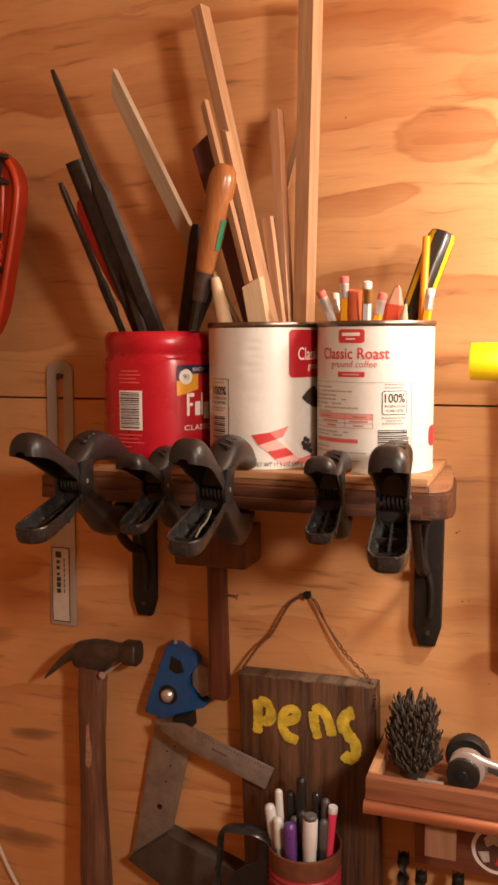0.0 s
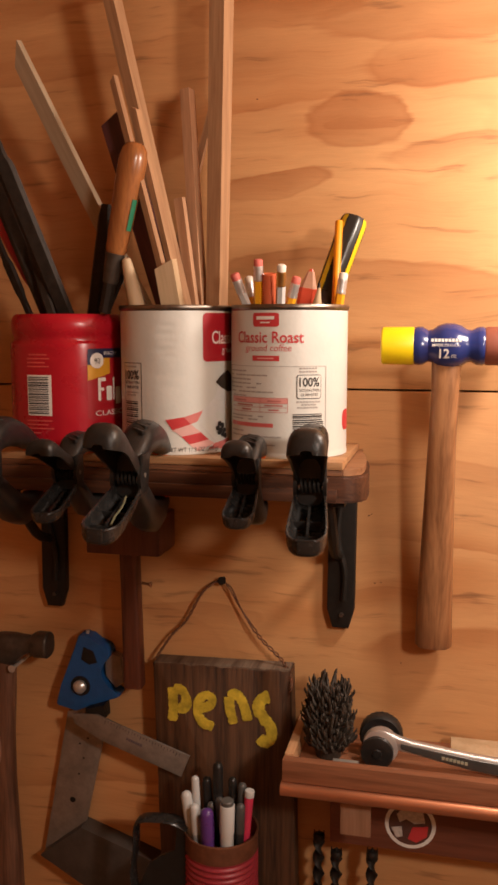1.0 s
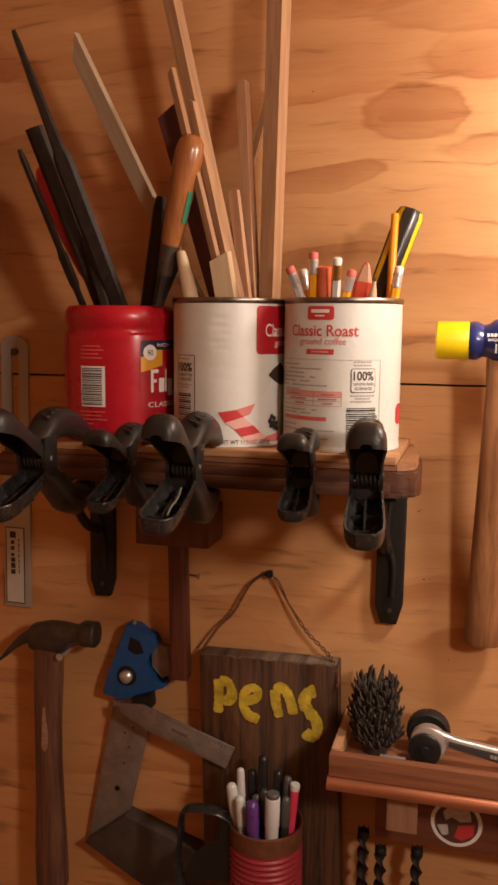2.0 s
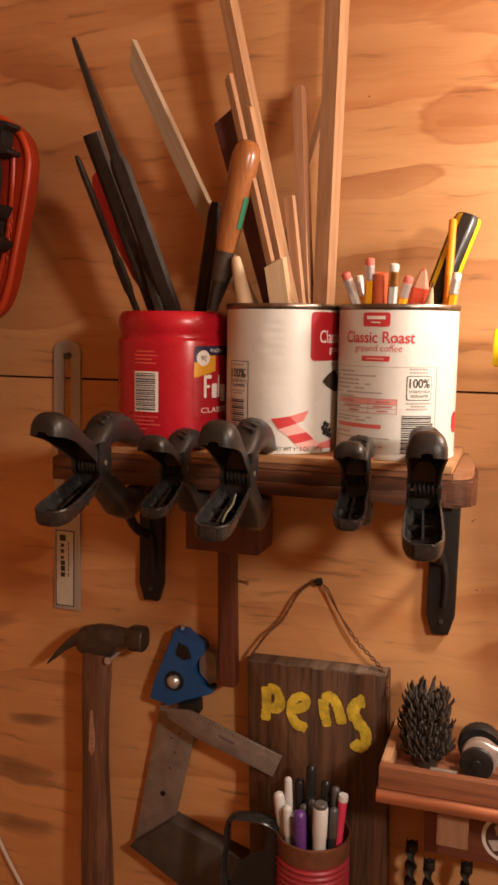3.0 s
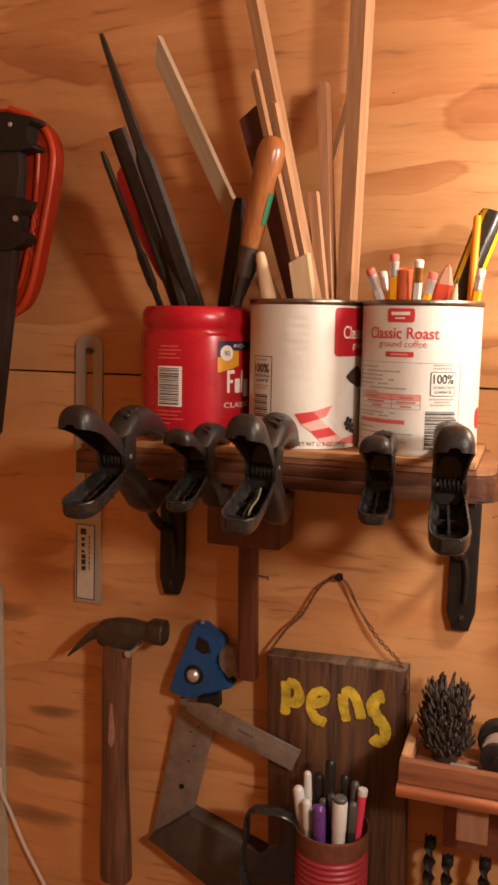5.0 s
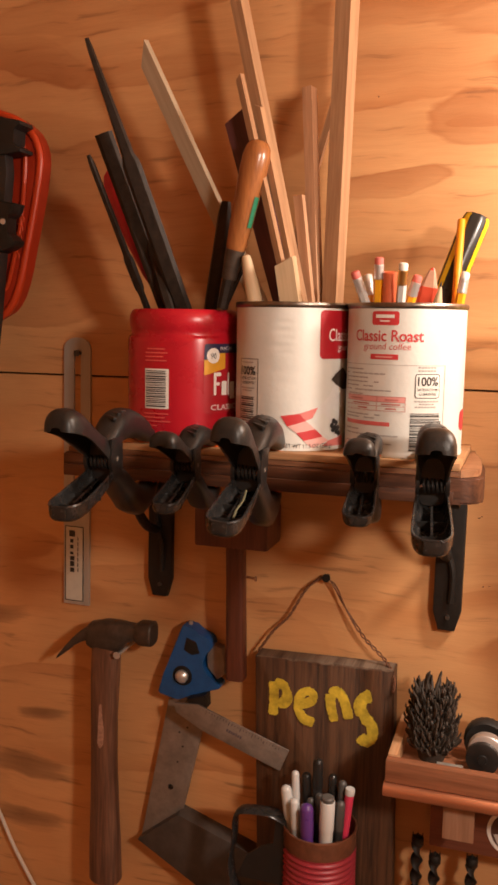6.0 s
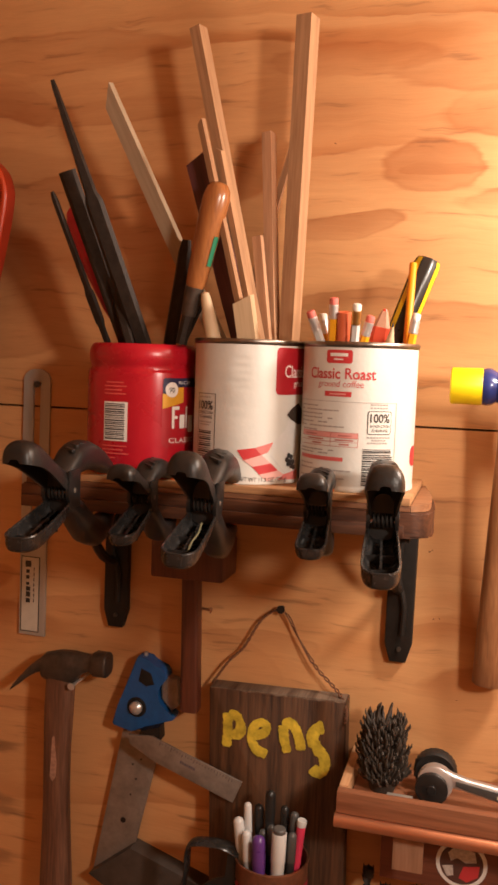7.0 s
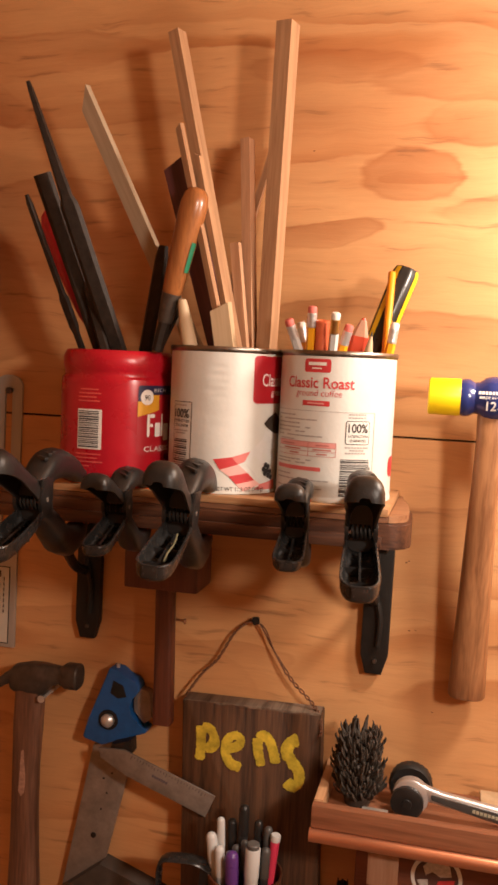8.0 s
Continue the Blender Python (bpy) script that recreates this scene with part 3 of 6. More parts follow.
for z in (1.5516, 1.547, 1.5435, 1.5395):
    R.patch(bm, -60, 9.3, z, z + 0.0004, lift=0.0006)
for th in (-18, 9):
    R.patch(bm, th, th + 0.5, 1.5395, 1.5518, lift=0.0006)
for z, a, b in ((1.5486, -52, -34), (1.5486, -10, 3), (1.5447, -48, -26), (1.5447, -13, 5), (1.541, -40, -28), (1.541, -9, 1)):
    R.patch(bm, a, b, z, z + 0.0012, lift=0.0006)
part("table_lines", bm, mat("rose_ink", (0.5, 0.17, 0.15), 0.4), can_r)
part("red_bar", R.patch(bmesh.new(), -62, -4.6, 1.5268, 1.5302), mat("soft_red_ink", (0.66, 0.13, 0.12), 0.4), can_r)
seal = bmesh.new()
R.patch(seal, 17.5, 41.8, 1.5512, 1.5715, 0.002)
seal = part("seal_border", seal, INK_BLACK, can_r, "black outlined guarantee box")
part("seal_field", R.patch(bmesh.new(), 18.2, 41.1, 1.5518, 1.5709, 0.0017, lift=0.0006), PAPER, seal)
part("lettering", R.words(bmesh.new(), "100%", 20, 39.5, 1.5615, 1.5692, lift=0.0009, bold=0.015), INK_BLACK, seal)
part("lettering", R.words(bmesh.new(), "SATISFACTION", 19.8, 39.6, 1.5574, 1.5596, lift=0.0009), INK_BLACK, seal)
part("lettering", R.words(bmesh.new(), "GUARANTEE", 21.5, 38, 1.5536, 1.5559, lift=0.0009), INK_BLACK, seal)
bm = bmesh.new()
for z, a, b in ((1.5765, 20, 38), (1.5738, 20, 39), (1.5484, 17.5, 42), (1.546, 22, 37), (1.5436, 18, 40)):
    for k in range(int((b - a) / 3)):
        R.patch(bm, a + 3 * k, a + 3 * k + 2.4, z - 0.0004, z + 0.0009)
tagged(part("small_print", bm, INK_GREY, can_r), kind="stuff")
bm = bmesh.new()
z = 1.5385
k = 0
while z > 1.5075:
    h = (0.0007, 0.0011, 0.0005, 0.0014)[(k * 3 + k // 4) % 4]
    R.patch(bm, 14, 44.7 - (6 if k < 4 else 0) * 0.3, z - h, z)
    z -= h + (0.0007, 0.0005, 0.0009)[k % 3]
    k += 1
tagged(part("barcode", bm, INK_BLACK, can_r), "black printed barcode", kind="stuff")
part("red_spot", R.patch(bmesh.new(), 74, 96, 1.522, 1.540, 0.006), INK_RED, can_r)

# tin with sticks of wood
can_m, M = coffee_can(0.0, "dented white coffee tin with red patch, holding wood sticks",
                      dents=((8, 1.612, 1.3, 0.00052), (7, 1.6050, 1.6, 0.00065), (9, 1.5985, 1.3, 0.00052), (5, 1.5920, 1.6, 0.00058), (8, 1.586, 1.2, 0.00039),
                             (6, 1.570, 2, 0.0002), (7, 1.560, 2, 0.0002), (-12, 1.58, 8, 0.0002), (30, 1.565, 9, 0.0003)))
patch = part("red_patch", M.patch(bmesh.new(), 42.8, 130, 1.5812, 1.6232, 0.004), INK_DEEP, can_m, "deep red printed patch")
part("lettering", M.words(bmesh.new(), "Classic Roast", 53, 121, 1.5965, 1.6078, bold=0.008), INK_WHITE, patch)
part("lettering", M.words(bmesh.new(), "ground coffee", 66, 112, 1.5865, 1.5945, lean=0.02), INK_WHITE, patch)
bm = M.quad(bmesh.new(), (38.5, 1.5262), (55.4, 1.5112), (105, 1.503), (100, 1.5300), lift=0.0003, n=14)
M.quad(bm, (42.2, 1.5385), (38.5, 1.5262), (100, 1.5300), (57.2, 1.5506), lift=0.0003, n=14)
M.quad(bm, (57.2, 1.5506), (100, 1.5300), (105, 1.5740), (64.4, 1.5695), lift=0.0003, n=14)
part("cup_print", bm, INK_CLOUD, can_m, "grey printed cup")
bm = M.quad(bmesh.new(), (57.4, 1.5632), (64.1, 1.5583), (75.8, 1.5540), (64.4, 1.5690), lift=0.0006)
M.quad(bm, (64.4, 1.5690), (75.8, 1.5540), (108, 1.5540), (76, 1.5735), lift=0.0006, n=12)
part("coffee_print", bm, mat("coffee_ink", (0.045, 0.032, 0.024), 0.42, vary=0.3), can_m)
bm = bmesh.new()
for th, z in ((59.5, 1.5225), (62, 1.5262), (64, 1.5205), (61.5, 1.5185), (66.5, 1.5165), (69, 1.5200), (70.5, 1.5150), (66, 1.5245)):
    M.patch(bm, th - 2.7, th + 2.7, z - 0.0023, z + 0.0023, 0.0022, lift=0.0009)
part("berry_print", bm, INK_BLACK, can_m)
for nm, mt, corners in (("red_check", INK_RED, ((5.2, 1.5311), (23.0, 1.5335), (29.8, 1.5272), (12.0, 1.5221))), ("light_check", mat("light_red_ink", (0.68, 0.20, 0.18), 0.4), ((23.0, 1.5335), (42.2, 1.5388), (36.6, 1.5296), (29.8, 1.5272))),
                        ("pink_check", mat("pale_pink_ink", (0.78, 0.44, 0.40), 0.4), ((12.0, 1.5221), (29.8, 1.5272), (39.9, 1.5197), (20.8, 1.5164))), ("red_check", INK_RED, ((20.8, 1.5164), (39.9, 1.5197), (48.3, 1.5131), (28.2, 1.5096))),
                        ("pink_check", mat("pale_pink_ink", (0.78, 0.44, 0.40)), ((28.2, 1.5096), (48.3, 1.5131), (55.5, 1.5092), (36.5, 1.5030))), ("light_check", mat("light_red_ink", (0.68, 0.20, 0.18)), ((55.5, 1.5092), (78.2, 1.5125), (79.1, 1.5035), (48.0, 1.5045)))):
    part(nm, M.quad(bmesh.new(), *corners), mt, can_m, "printed checked cloth")
part("lettering", M.words(bmesh.new(), "NET WT 11.3 OZ (320 g)", 7, 59, 1.5020, 1.5070, lift=0.0011), INK_BLACK, can_m, "black printed net weight")
bm = bmesh.new()
for th in (-47, -20.5):
    M.patch(bm, th, th + 0.7, 1.512, 1.580)
for z in (1.512, 1.5796):
    M.patch(bm, -47, -20, z, z + 0.0005)
panel = part("print_border", bm, INK_BLACK, can_m, "black printed border")
part("lettering", M.words(bmesh.new(), "100%", -45, -23, 1.5655, 1.5735, bold=0.02), INK_BLACK, panel)
part("lettering", M.words(bmesh.new(), "SATISFACTION", -45, -23, 1.5615, 1.5640, bold=0.01), INK_BLACK, panel)
part("lettering", M.words(bmesh.new(), "GUARANTEE", -43.5, -24, 1.5575, 1.5600, bold=0.01), INK_BLACK, panel)
bm = bmesh.new()
for z, a, b in ((1.5762, -44, -24), (1.5535, -45, -23), (1.5512, -42, -26)):
    for k in range(int((b - a) / 3)):
        M.patch(bm, a + 3 * k, a + 3 * k + 2.3, z, z + 0.0011)
tagged(part("small_print", bm, INK_GREY, can_m), kind="stuff")
bm = bmesh.new()
for k in range(16):
    M.patch(bm, -45, -25, 1.5455 - 0.0019 * k, 1.5455 - 0.0019 * k + (0.0008, 0.0013, 0.0006)[k % 3])
tagged(part("barcode", bm, INK_BLACK, can_m, "black printed barcode"), "black printed barcode", kind="stuff")

# red plastic canister
can_d = thing("coffee_canister", (-0.107, -0.07, 1.5), "open red plastic coffee canister full of files and rasps", "canister")
body = [(1.5008, 0.046), (1.5, 0.0495), (1.5025, 0.0525), (1.508, 0.0527), (1.54, 0.0527), (1.570, 0.0527), (1.592, 0.0527), (1.5965, 0.0522), (1.599, 0.0508), (1.6015, 0.0505),
        (1.604, 0.0512), (1.608, 0.0523), (1.613, 0.0526), (1.618, 0.0518), (1.6215, 0.0497), (1.6228, 0.0478), (1.6222, 0.0466), (1.618, 0.0462), (1.505, 0.0462), (1.5045, 0.0)]
loops = []
for z, r in body:
    loop = []
    for k in range(96):
        t = 2 * math.pi * k / 96
        c, s = math.cos(t), math.sin(t)
        q = 1.0 if z > 1.597 or r < 0.047 else (abs(c) ** 2.35 + abs(s) ** 2.35) ** (-1 / 2.35) * 0.97 + 0.012
        loop.append((-0.107 + r * q * c, -0.07 + r * q * s, z))
    loops.append(loop)
part("body", rings(bmesh.new(), loops), RED_PLASTIC, can_d)


class Squared(Round):
    def at(self, th, z, lift=0.00025):
        t = radians(th)
        c, s = math.sin(t), -math.cos(t)
        q = (abs(c) ** 2.35 + abs(s) ** 2.35) ** (-1 / 2.35) * 0.97 + 0.012
        r = self.r * q + lift
        return Vector((self.x + r * c, self.y + r * s, z))


D = Squared(-0.107, -0.07, 0.0527)
code = part("barcode_field", D.patch(bmesh.new(), -20.2, 6.3, 1.5322, 1.5686), INK_WHITE, can_d, "white barcode field")
bm = bmesh.new()
z, k = 1.567, 0
while z > 1.5335:
    h = (0.0008, 0.0013, 0.0005, 0.001)[(k * 3 + k // 4) % 4]
    D.patch(bm, -18.8, 3.2, z - h, z, lift=0.0007)
    z -= h + (0.0008, 0.0006, 0.001)[k % 3]
    k += 1
tagged(part("barcode", bm, INK_BLACK, code), kind="stuff")
lab = part("front_label", D.patch(bmesh.new(), 40.8, 112, 1.528, 1.5925, 0.004), INK_DEEP, can_d, "navy, gold and red printed label")
part("navy_band", D.patch(bmesh.new(), 41.4, 111, 1.5835, 1.592, 0.002, lift=0.0007), INK_NAVY, lab)
part("lettering", D.words(bmesh.new(), "RICH", 58.5, 76, 1.5863, 1.5893, lift=0.001), INK_WHITE, lab)
part("gold_field", D.patch(bmesh.new(), 41, 66, 1.5635, 1.5835, lift=0.0006, slope=0.006), INK_GOLD, lab)
part("navy_side", D.patch(bmesh.new(), 41, 49, 1.5775, 1.5868, lift=0.0008), INK_NAVY, lab)
disc = part("disc", D.patch(bmesh.new(), 43.5, 57.5, 1.5742, 1.5882, 0.0065, lift=0.001), INK_WHITE, lab)
part("lettering", D.words(bmesh.new(), "90", 47.5, 53.5, 1.5785, 1.5835, lift=0.0013), INK_BLACK, disc)
bm = bmesh.new()
for a, b, z0, z1 in ((51, 54, 1.545, 1.566), (54, 60, 1.5625, 1.566), (54, 58, 1.554, 1.557), (60.5, 68, 1.545, 1.558), (69.5, 72.5, 1.545, 1.566), (74, 84, 1.541, 1.557)):
    D.patch(bm, a, b, z0, z1, 0.0012, lift=0.001)
part("logo_bar", bm, INK_WHITE, lab, "plain white logo bars")
part("lettering", D.words(bmesh.new(), "CLASSIC", 48, 86, 1.5316, 1.5364, lift=0.0009), INK_WHITE, lab)
bm = bmesh.new()
for z, a, b in ((1.586, -18, 2), (1.5825, -20, 5), (1.579, -20, 0), (1.5755, -20, 4), (1.527, -22, 6), (1.5235, -22, 2), (1.520, -22, 8), (1.516, -22, -6)):
    D.patch(bm, a, b, z, z + 0.0012)
tagged(part("small_print", bm, INK_LIGHT_RED, can_d), kind="stuff")


# ---- what stands in the tins ----
def lean(top, rim, centre, low=1.506, inside=0.044):
    """The foot of a stick that leans through the rim: on the tin's bottom, or where it meets its side."""
    top, rim = Vector(top), Vector(rim)
    d = (rim - top).normalized()
    foot = rim.copy()
    while foot.z > low + 0.002:
        nxt = foot + d * 0.002
        if math.hypot(nxt.x - centre[0], nxt.y - centre[1]) > inside:
            break
        foot = nxt
    return foot


def along(foot, top, twist=0.0):
    d = (Vector(top) - Vector(foot)).normalized()
    x = Vector((1, 0, 0))
    x = (x - d * x.dot(d)).normalized()
    y = d.cross(x)
    m = Matrix((x, y, d)).transposed().to_4x4()
    m.translation = foot
    return m @ pose(0, 0, 0, 0, 0, twist)


RC, MC, DC = (0.104, -0.07), (0.0, -0.07), (-0.107, -0.07)


def stick(name, top, rim, centre, w, d, material, label, category="wood stick", group="sticks in the tin", twist=0, taper=1.0, bevel=0.0006, skew=0.0):
    foot = lean(top, rim, centre)
    ln = (Vector(top) - foot).length
    bm = bmesh.new()
    loops = []
    for k in range(7):
        f = k / 6
        s = 1 + (taper - 1) * f
        loops.append([(sx * w / 2 * s, sy * d / 2 * s, ln * f + (skew * sx if k == 6 else 0)) for sx, sy in ((-1, -1), (1, -1), (1, 1), (-1, 1))])
    rings(bm, loops)
    bmesh.ops.bevel(bm, geom=[e for e in bm.edges if len(e.link_faces) == 2 and e.calc_face_angle(0) > 1], offset=bevel, segments=1, affect="EDGES")
    return solo(name, bm, material, label, category, group, matrix=along(foot, top, twist), angle=30)


stick("wood_stick", (-0.147, -0.0755, 1.857), (-0.036, -0.060, 1.630), MC, 0.0150, 0.007, SLAT_GREY, "long pale flat wooden slat in the white tin", twist=-14, skew=0.009)
stick("wood_stick", (-0.0640, -0.062, 1.918), (0.0050, -0.069, 1.632), MC, 0.0100, 0.0120, PINE, "long square pine stick leaning in the white tin", twist=-17, taper=1.12)
stick("wood_stick", (0.0375, -0.047, 1.927), (0.0315, -0.048, 1.633), MC, 0.0135, 0.0150, PINE, "longest upright pine batten in the white tin", twist=-15, taper=1.15)
stick("wood_stick", (0.001, -0.036, 1.827), (0.016, -0.050, 1.634), MC, 0.0095, 0.0110, CEDAR, "reddish cedar stick in the white tin", twist=-15)
stick("wood_stick", (-0.043, -0.106, 1.821), (0.0045, -0.101, 1.631), MC, 0.0060, 0.0055, PINE, "thin pine strip in the white tin", skew=0.002, twist=-20)
stick("wood_stick", (-0.030, -0.090, 1.800), (0.0105, -0.092, 1.631), MC, 0.0055, 0.0060, PINE, "slender pine strip in the white tin", skew=-0.002, twist=-20)
stick("wood_stick", (-0.052, -0.088, 1.793), (-0.0075, -0.084, 1.645), MC, 0.022, 0.008, PURPLE, "dark purple hardwood offcut in the white tin", twist=-12, skew=0.003)
stick("wood_stick", (0.000, -0.060, 1.727), (0.012, -0.060, 1.633), MC, 0.009, 0.006, CEDAR, "short cedar offcut in the white tin", twist=-12)
stick("wood_stick", (0.024, -0.018, 1.828), (-0.012, -0.034, 1.68), (0.0, -0.07), 0.006, 0.006, BROWN, "thin dark brown stick leaning behind the others")
stick("wood_block", (0.002, -0.108, 1.665), (0.007, -0.104, 1.630), MC, 0.017, 0.013, PINE_PALE, "short pale wooden block end in the white tin", skew=0.003)
foot = Vector((-0.022, -0.098, 1.600))
solo("wood_peg", turned(bmesh.new(), (0, 0, 0), (0, 0, 1), [(0, 0.0078), (0.03, 0.0074), (0.05, 0.0062), (0.068, 0.0046), (0.0715, 0.0038), (0.0725, 0.002)], 20),
     PINE_PALE, "pale tapered wooden peg in the white tin", "peg", matrix=along(foot, (-0.036, -0.103, 1.671)))


def blade(name, top, rim, stations, material, label, twist=0.0, thick=0.0025):
    """A flat tool: stations of (share of the length, half width)."""
    foot = lean(top, rim, DC, inside=0.042)
    ln = (Vector(top) - foot).length
    bm = bmesh.new()
    loops = []
    for f, hw in stations:
        t = min(thick, hw)
        loops.append([(-hw, 0, ln * f), (-hw * 0.6, -t, ln * f), (hw * 0.6, -t, ln * f), (hw, 0, ln * f), (hw * 0.6, t, ln * f), (-hw * 0.6, t, ln * f)])
    rings(bm, loops)
    return solo(name, bm, material, label, "file", "files in the canister", matrix=along(foot, top, twist), angle=25)


blade("rasp", (-0.156, -0.170, 1.843), (-0.101, -0.090, 1.623), ((0, 0.0078), (0.4, 0.0084), (0.705, 0.0084), (0.72, 0.0078), (0.735, 0.0056), (0.78, 0.0050), (0.86, 0.0040), (0.98, 0.0026), (1.0, 0.0018)), FILE_STEEL, "long dark flat rasp with a pointed tang in the red canister", 15, 0.0032)
blade("flat_file", (-0.167, -0.120, 1.778), (-0.119, -0.085, 1.623), ((0, 0.0072), (0.5, 0.0080), (1.0, 0.0082)), FILE_STEEL, "dark flat file in the red canister", 20, 0.002)
blade("round_file", (-0.183, -0.118, 1.760), (-0.143, -0.077, 1.623), ((0, 0.0035), (0.30, 0.0035), (0.52, 0.0034), (0.54, 0.0052), (0.64, 0.0054), (0.66, 0.0036), (0.97, 0.0030), (1, 0.0018)), FILE_STEEL, "thin dark round file in the red canister", 0, 0.003)
blade("flat_file", (-0.140, -0.095, 1.705), (-0.110, -0.100, 1.623), ((0, 0.004), (0.5, 0.0045), (0.96, 0.004), (1, 0.003)), FILE_STEEL, "short narrow file in the red canister", 10)
blade("flat_file", (-0.066, -0.072, 1.722), (-0.080, -0.074, 1.623), ((0, 0.006), (0.6, 0.0072), (0.95, 0.0070), (1.0, 0.005)), FILE_STEEL, "broad dark file in the red canister", -10)
blade("round_file", (-0.044, -0.080, 1.668), (-0.064, -0.082, 1.623), ((0, 0.003), (0.9, 0.003), (1, 0.002)), FILE_STEEL, "short dark round file in the red canister", 0)
# file with a red grip
red_top, red_rim = Vector((-0.178, -0.088, 1.752)), Vector((-0.128, -0.072, 1.623))
red_foot = lean(red_top, red_rim, DC)
rf = thing("handled_file", red_foot, "dark file with a red plastic grip in the canister", "file")
ax = (red_top - red_foot).normalized()
ln = (red_top - red_foot).length
part("grip", turned(bmesh.new(), red_top - ax * 0.112, ax, [(0, 0.005), (0.01, 0.0075), (0.04, 0.0105), (0.075, 0.0122), (0.098, 0.0115), (0.108, 0.0075), (0.112, 0.002)], 20, 0.6), mat("red_grip", (0.55, 0.014, 0.045), 0.35), rf, "red plastic grip")
part("shank", rod(bmesh.new(), red_foot, red_top - ax * 0.107, 0.0035, n=10), FILE_STEEL, rf)

# tool with a turned handle
h_top, h_rim = Vector((-0.0235, -0.106, 1.768)), Vector((-0.060, -0.096, 1.624))
h_foot = lean(h_top, h_rim, DC, inside=0.044)
tool = thing("handled_rasp", h_foot, "rasp with a turned varnished wooden handle and steel ferrule", "rasp")
ax = (h_top - h_foot).normalized()
grip_foot = h_top - ax * 0.096
grip = part("grip", turned(bmesh.new(), grip_foot, ax, [(0, 0.0080), (0.004, 0.0092), (0.02, 0.0102), (0.045, 0.0112), (0.07, 0.0124), (0.082, 0.0124), (0.09, 0.0108), (0.0945, 0.0075), (0.096, 0.003)], 32), TURNED, tool, "varnished wooden grip")
a, b, _ = frame_of(ax)
side = Vector((0.80, -0.60, 0))
side = (side - ax * side.dot(ax)).normalized()
across = ax.cross(side)
bm = bmesh.new()
grid = [[bm.verts.new(grip_foot + ax * (0.022 + 0.027 * i / 4) + (side * math.cos(t) + across * math.sin(t)) * (0.0110 + 0.0010 * i / 4)) for t in (-0.02, 0.14, 0.3, 0.46)] for i in range(5)]
for r0, r1 in zip(grid, grid[1:]):
    for i in range(3):
        bm.faces.new((r0[i], r0[i + 1], r1[i + 1], r1[i]))
part("sticker", bm, GREEN, grip, "small green sticker")
part("ferrule", turned(bmesh.new(), grip_foot - ax * 0.026, ax, [(0, 0.0066), (0.004, 0.0070), (0.02, 0.0084), (0.0265, 0.0088)], 24), DARK_STEEL, tool, "dull steel ferrule")
part("blade", rod(bmesh.new(), h_foot, grip_foot - ax * 0.024, 0.0055, 0.0060, 8), FILE_STEEL, tool)


# pencils
def pencil(top, rim, body_mat, tip="eraser", r=0.0041, label="", eraser=ERASER, ferrule=CHROME):
    foot = lean(top, rim, RC, low=1.52)
    top = Vector(top)
    p = thing("pencil", foot, label, "pencil", "pencils in the tin")
    ax = (top - foot).normalized()
    if tip == "eraser":
        e = 0.006
        part("shaft", rod(bmesh.new(), foot, top - ax * (e + 0.012), r, n=6), body_mat, p)
        part("ferrule", turned(bmesh.new(), top - ax * (e + 0.0125), ax, [(0, r), (0.002, r * 1.08), (0.004, r * 0.95), (0.006, r * 1.08), (0.008, r * 0.95), (0.010, r * 1.06), (0.0125, r)], 14), ferrule, p, "ribbed metal ferrule")
        part("eraser", turned(bmesh.new(), top - ax * (e + 0.0005), ax, [(0, r * 0.95), (e * 0.8, r * 0.97), (e, r * 0.75), (e + 0.0004, r * 0.3)], 14), eraser, p)
    elif tip == "point":
        part("shaft", rod(bmesh.new(), foot, top - ax * 0.018, r, n=6), body_mat, p)
        cone = part("cone", rod(bmesh.new(), top - ax * 0.018, top - ax * 0.004, r * 0.96, 0.0011, 12), PINE_PALE, p)
        part("lead", rod(bmesh.new(), top - ax * 0.004, top, 0.0011, 0.0003, 8), INK_BLACK, cone)
    else:
        part("shaft", turned(bmesh.new(), foot, ax, [(0, r), ((top - foot).length - 0.001, r), ((top - foot).length, r * 0.85), ((top - foot).length - 0.0008, r * 0.5), ((top - foot).length - 0.003, r * 0.3)], 12), body_mat, p)
    return p


pencil((0.064, -0.112, 1.656), (0.072, -0.100, 1.630), PEN_WHITE, label="white pencil with a pink eraser in the tin")
pencil((0.071, -0.090, 1.655), (0.075, -0.090, 1.630), PENCIL_YELLOW, label="yellow pencil with a worn white eraser in the tin", eraser=ERASER_WHITE)
pencil((0.084, -0.108, 1.668), (0.0825, -0.100, 1.630), PENCIL_YELLOW, label="yellow pencil with a worn pink eraser in the tin")
pencil((0.093, -0.105, 1.656), (0.092, -0.100, 1.630), PENCIL_RUST, "blunt", 0.0062, "thick rust-red crayon holder in the tin")
pencil((0.106, -0.118, 1.6625), (0.103, -0.108, 1.630), PEN_WHITE, label="white pencil with a brass ferrule in the tin", eraser=ERASER_WHITE, ferrule=FERRULE)
pencil((0.116, -0.100, 1.6535), (0.109, -0.095, 1.630), PENCIL_YELLOW, label="yellow pencil leaning in the tin", eraser=ERASER)
pencil((0.135, -0.098, 1.648), (0.132, -0.093, 1.630), PENCIL_YELLOW, "point", label="sharpened yellow pencil in the tin")
pencil((0.146, -0.062, 1.703), (0.1445, -0.070, 1.631), PENCIL_ORANGE, "blunt", 0.0034, "long bright orange stick in the tin")
pencil((0.153, -0.080, 1.6575), (0.149, -0.080, 1.630), PENCIL_YELLOW, label="yellow pencil with a white eraser in the tin", eraser=ERASER_WHITE)
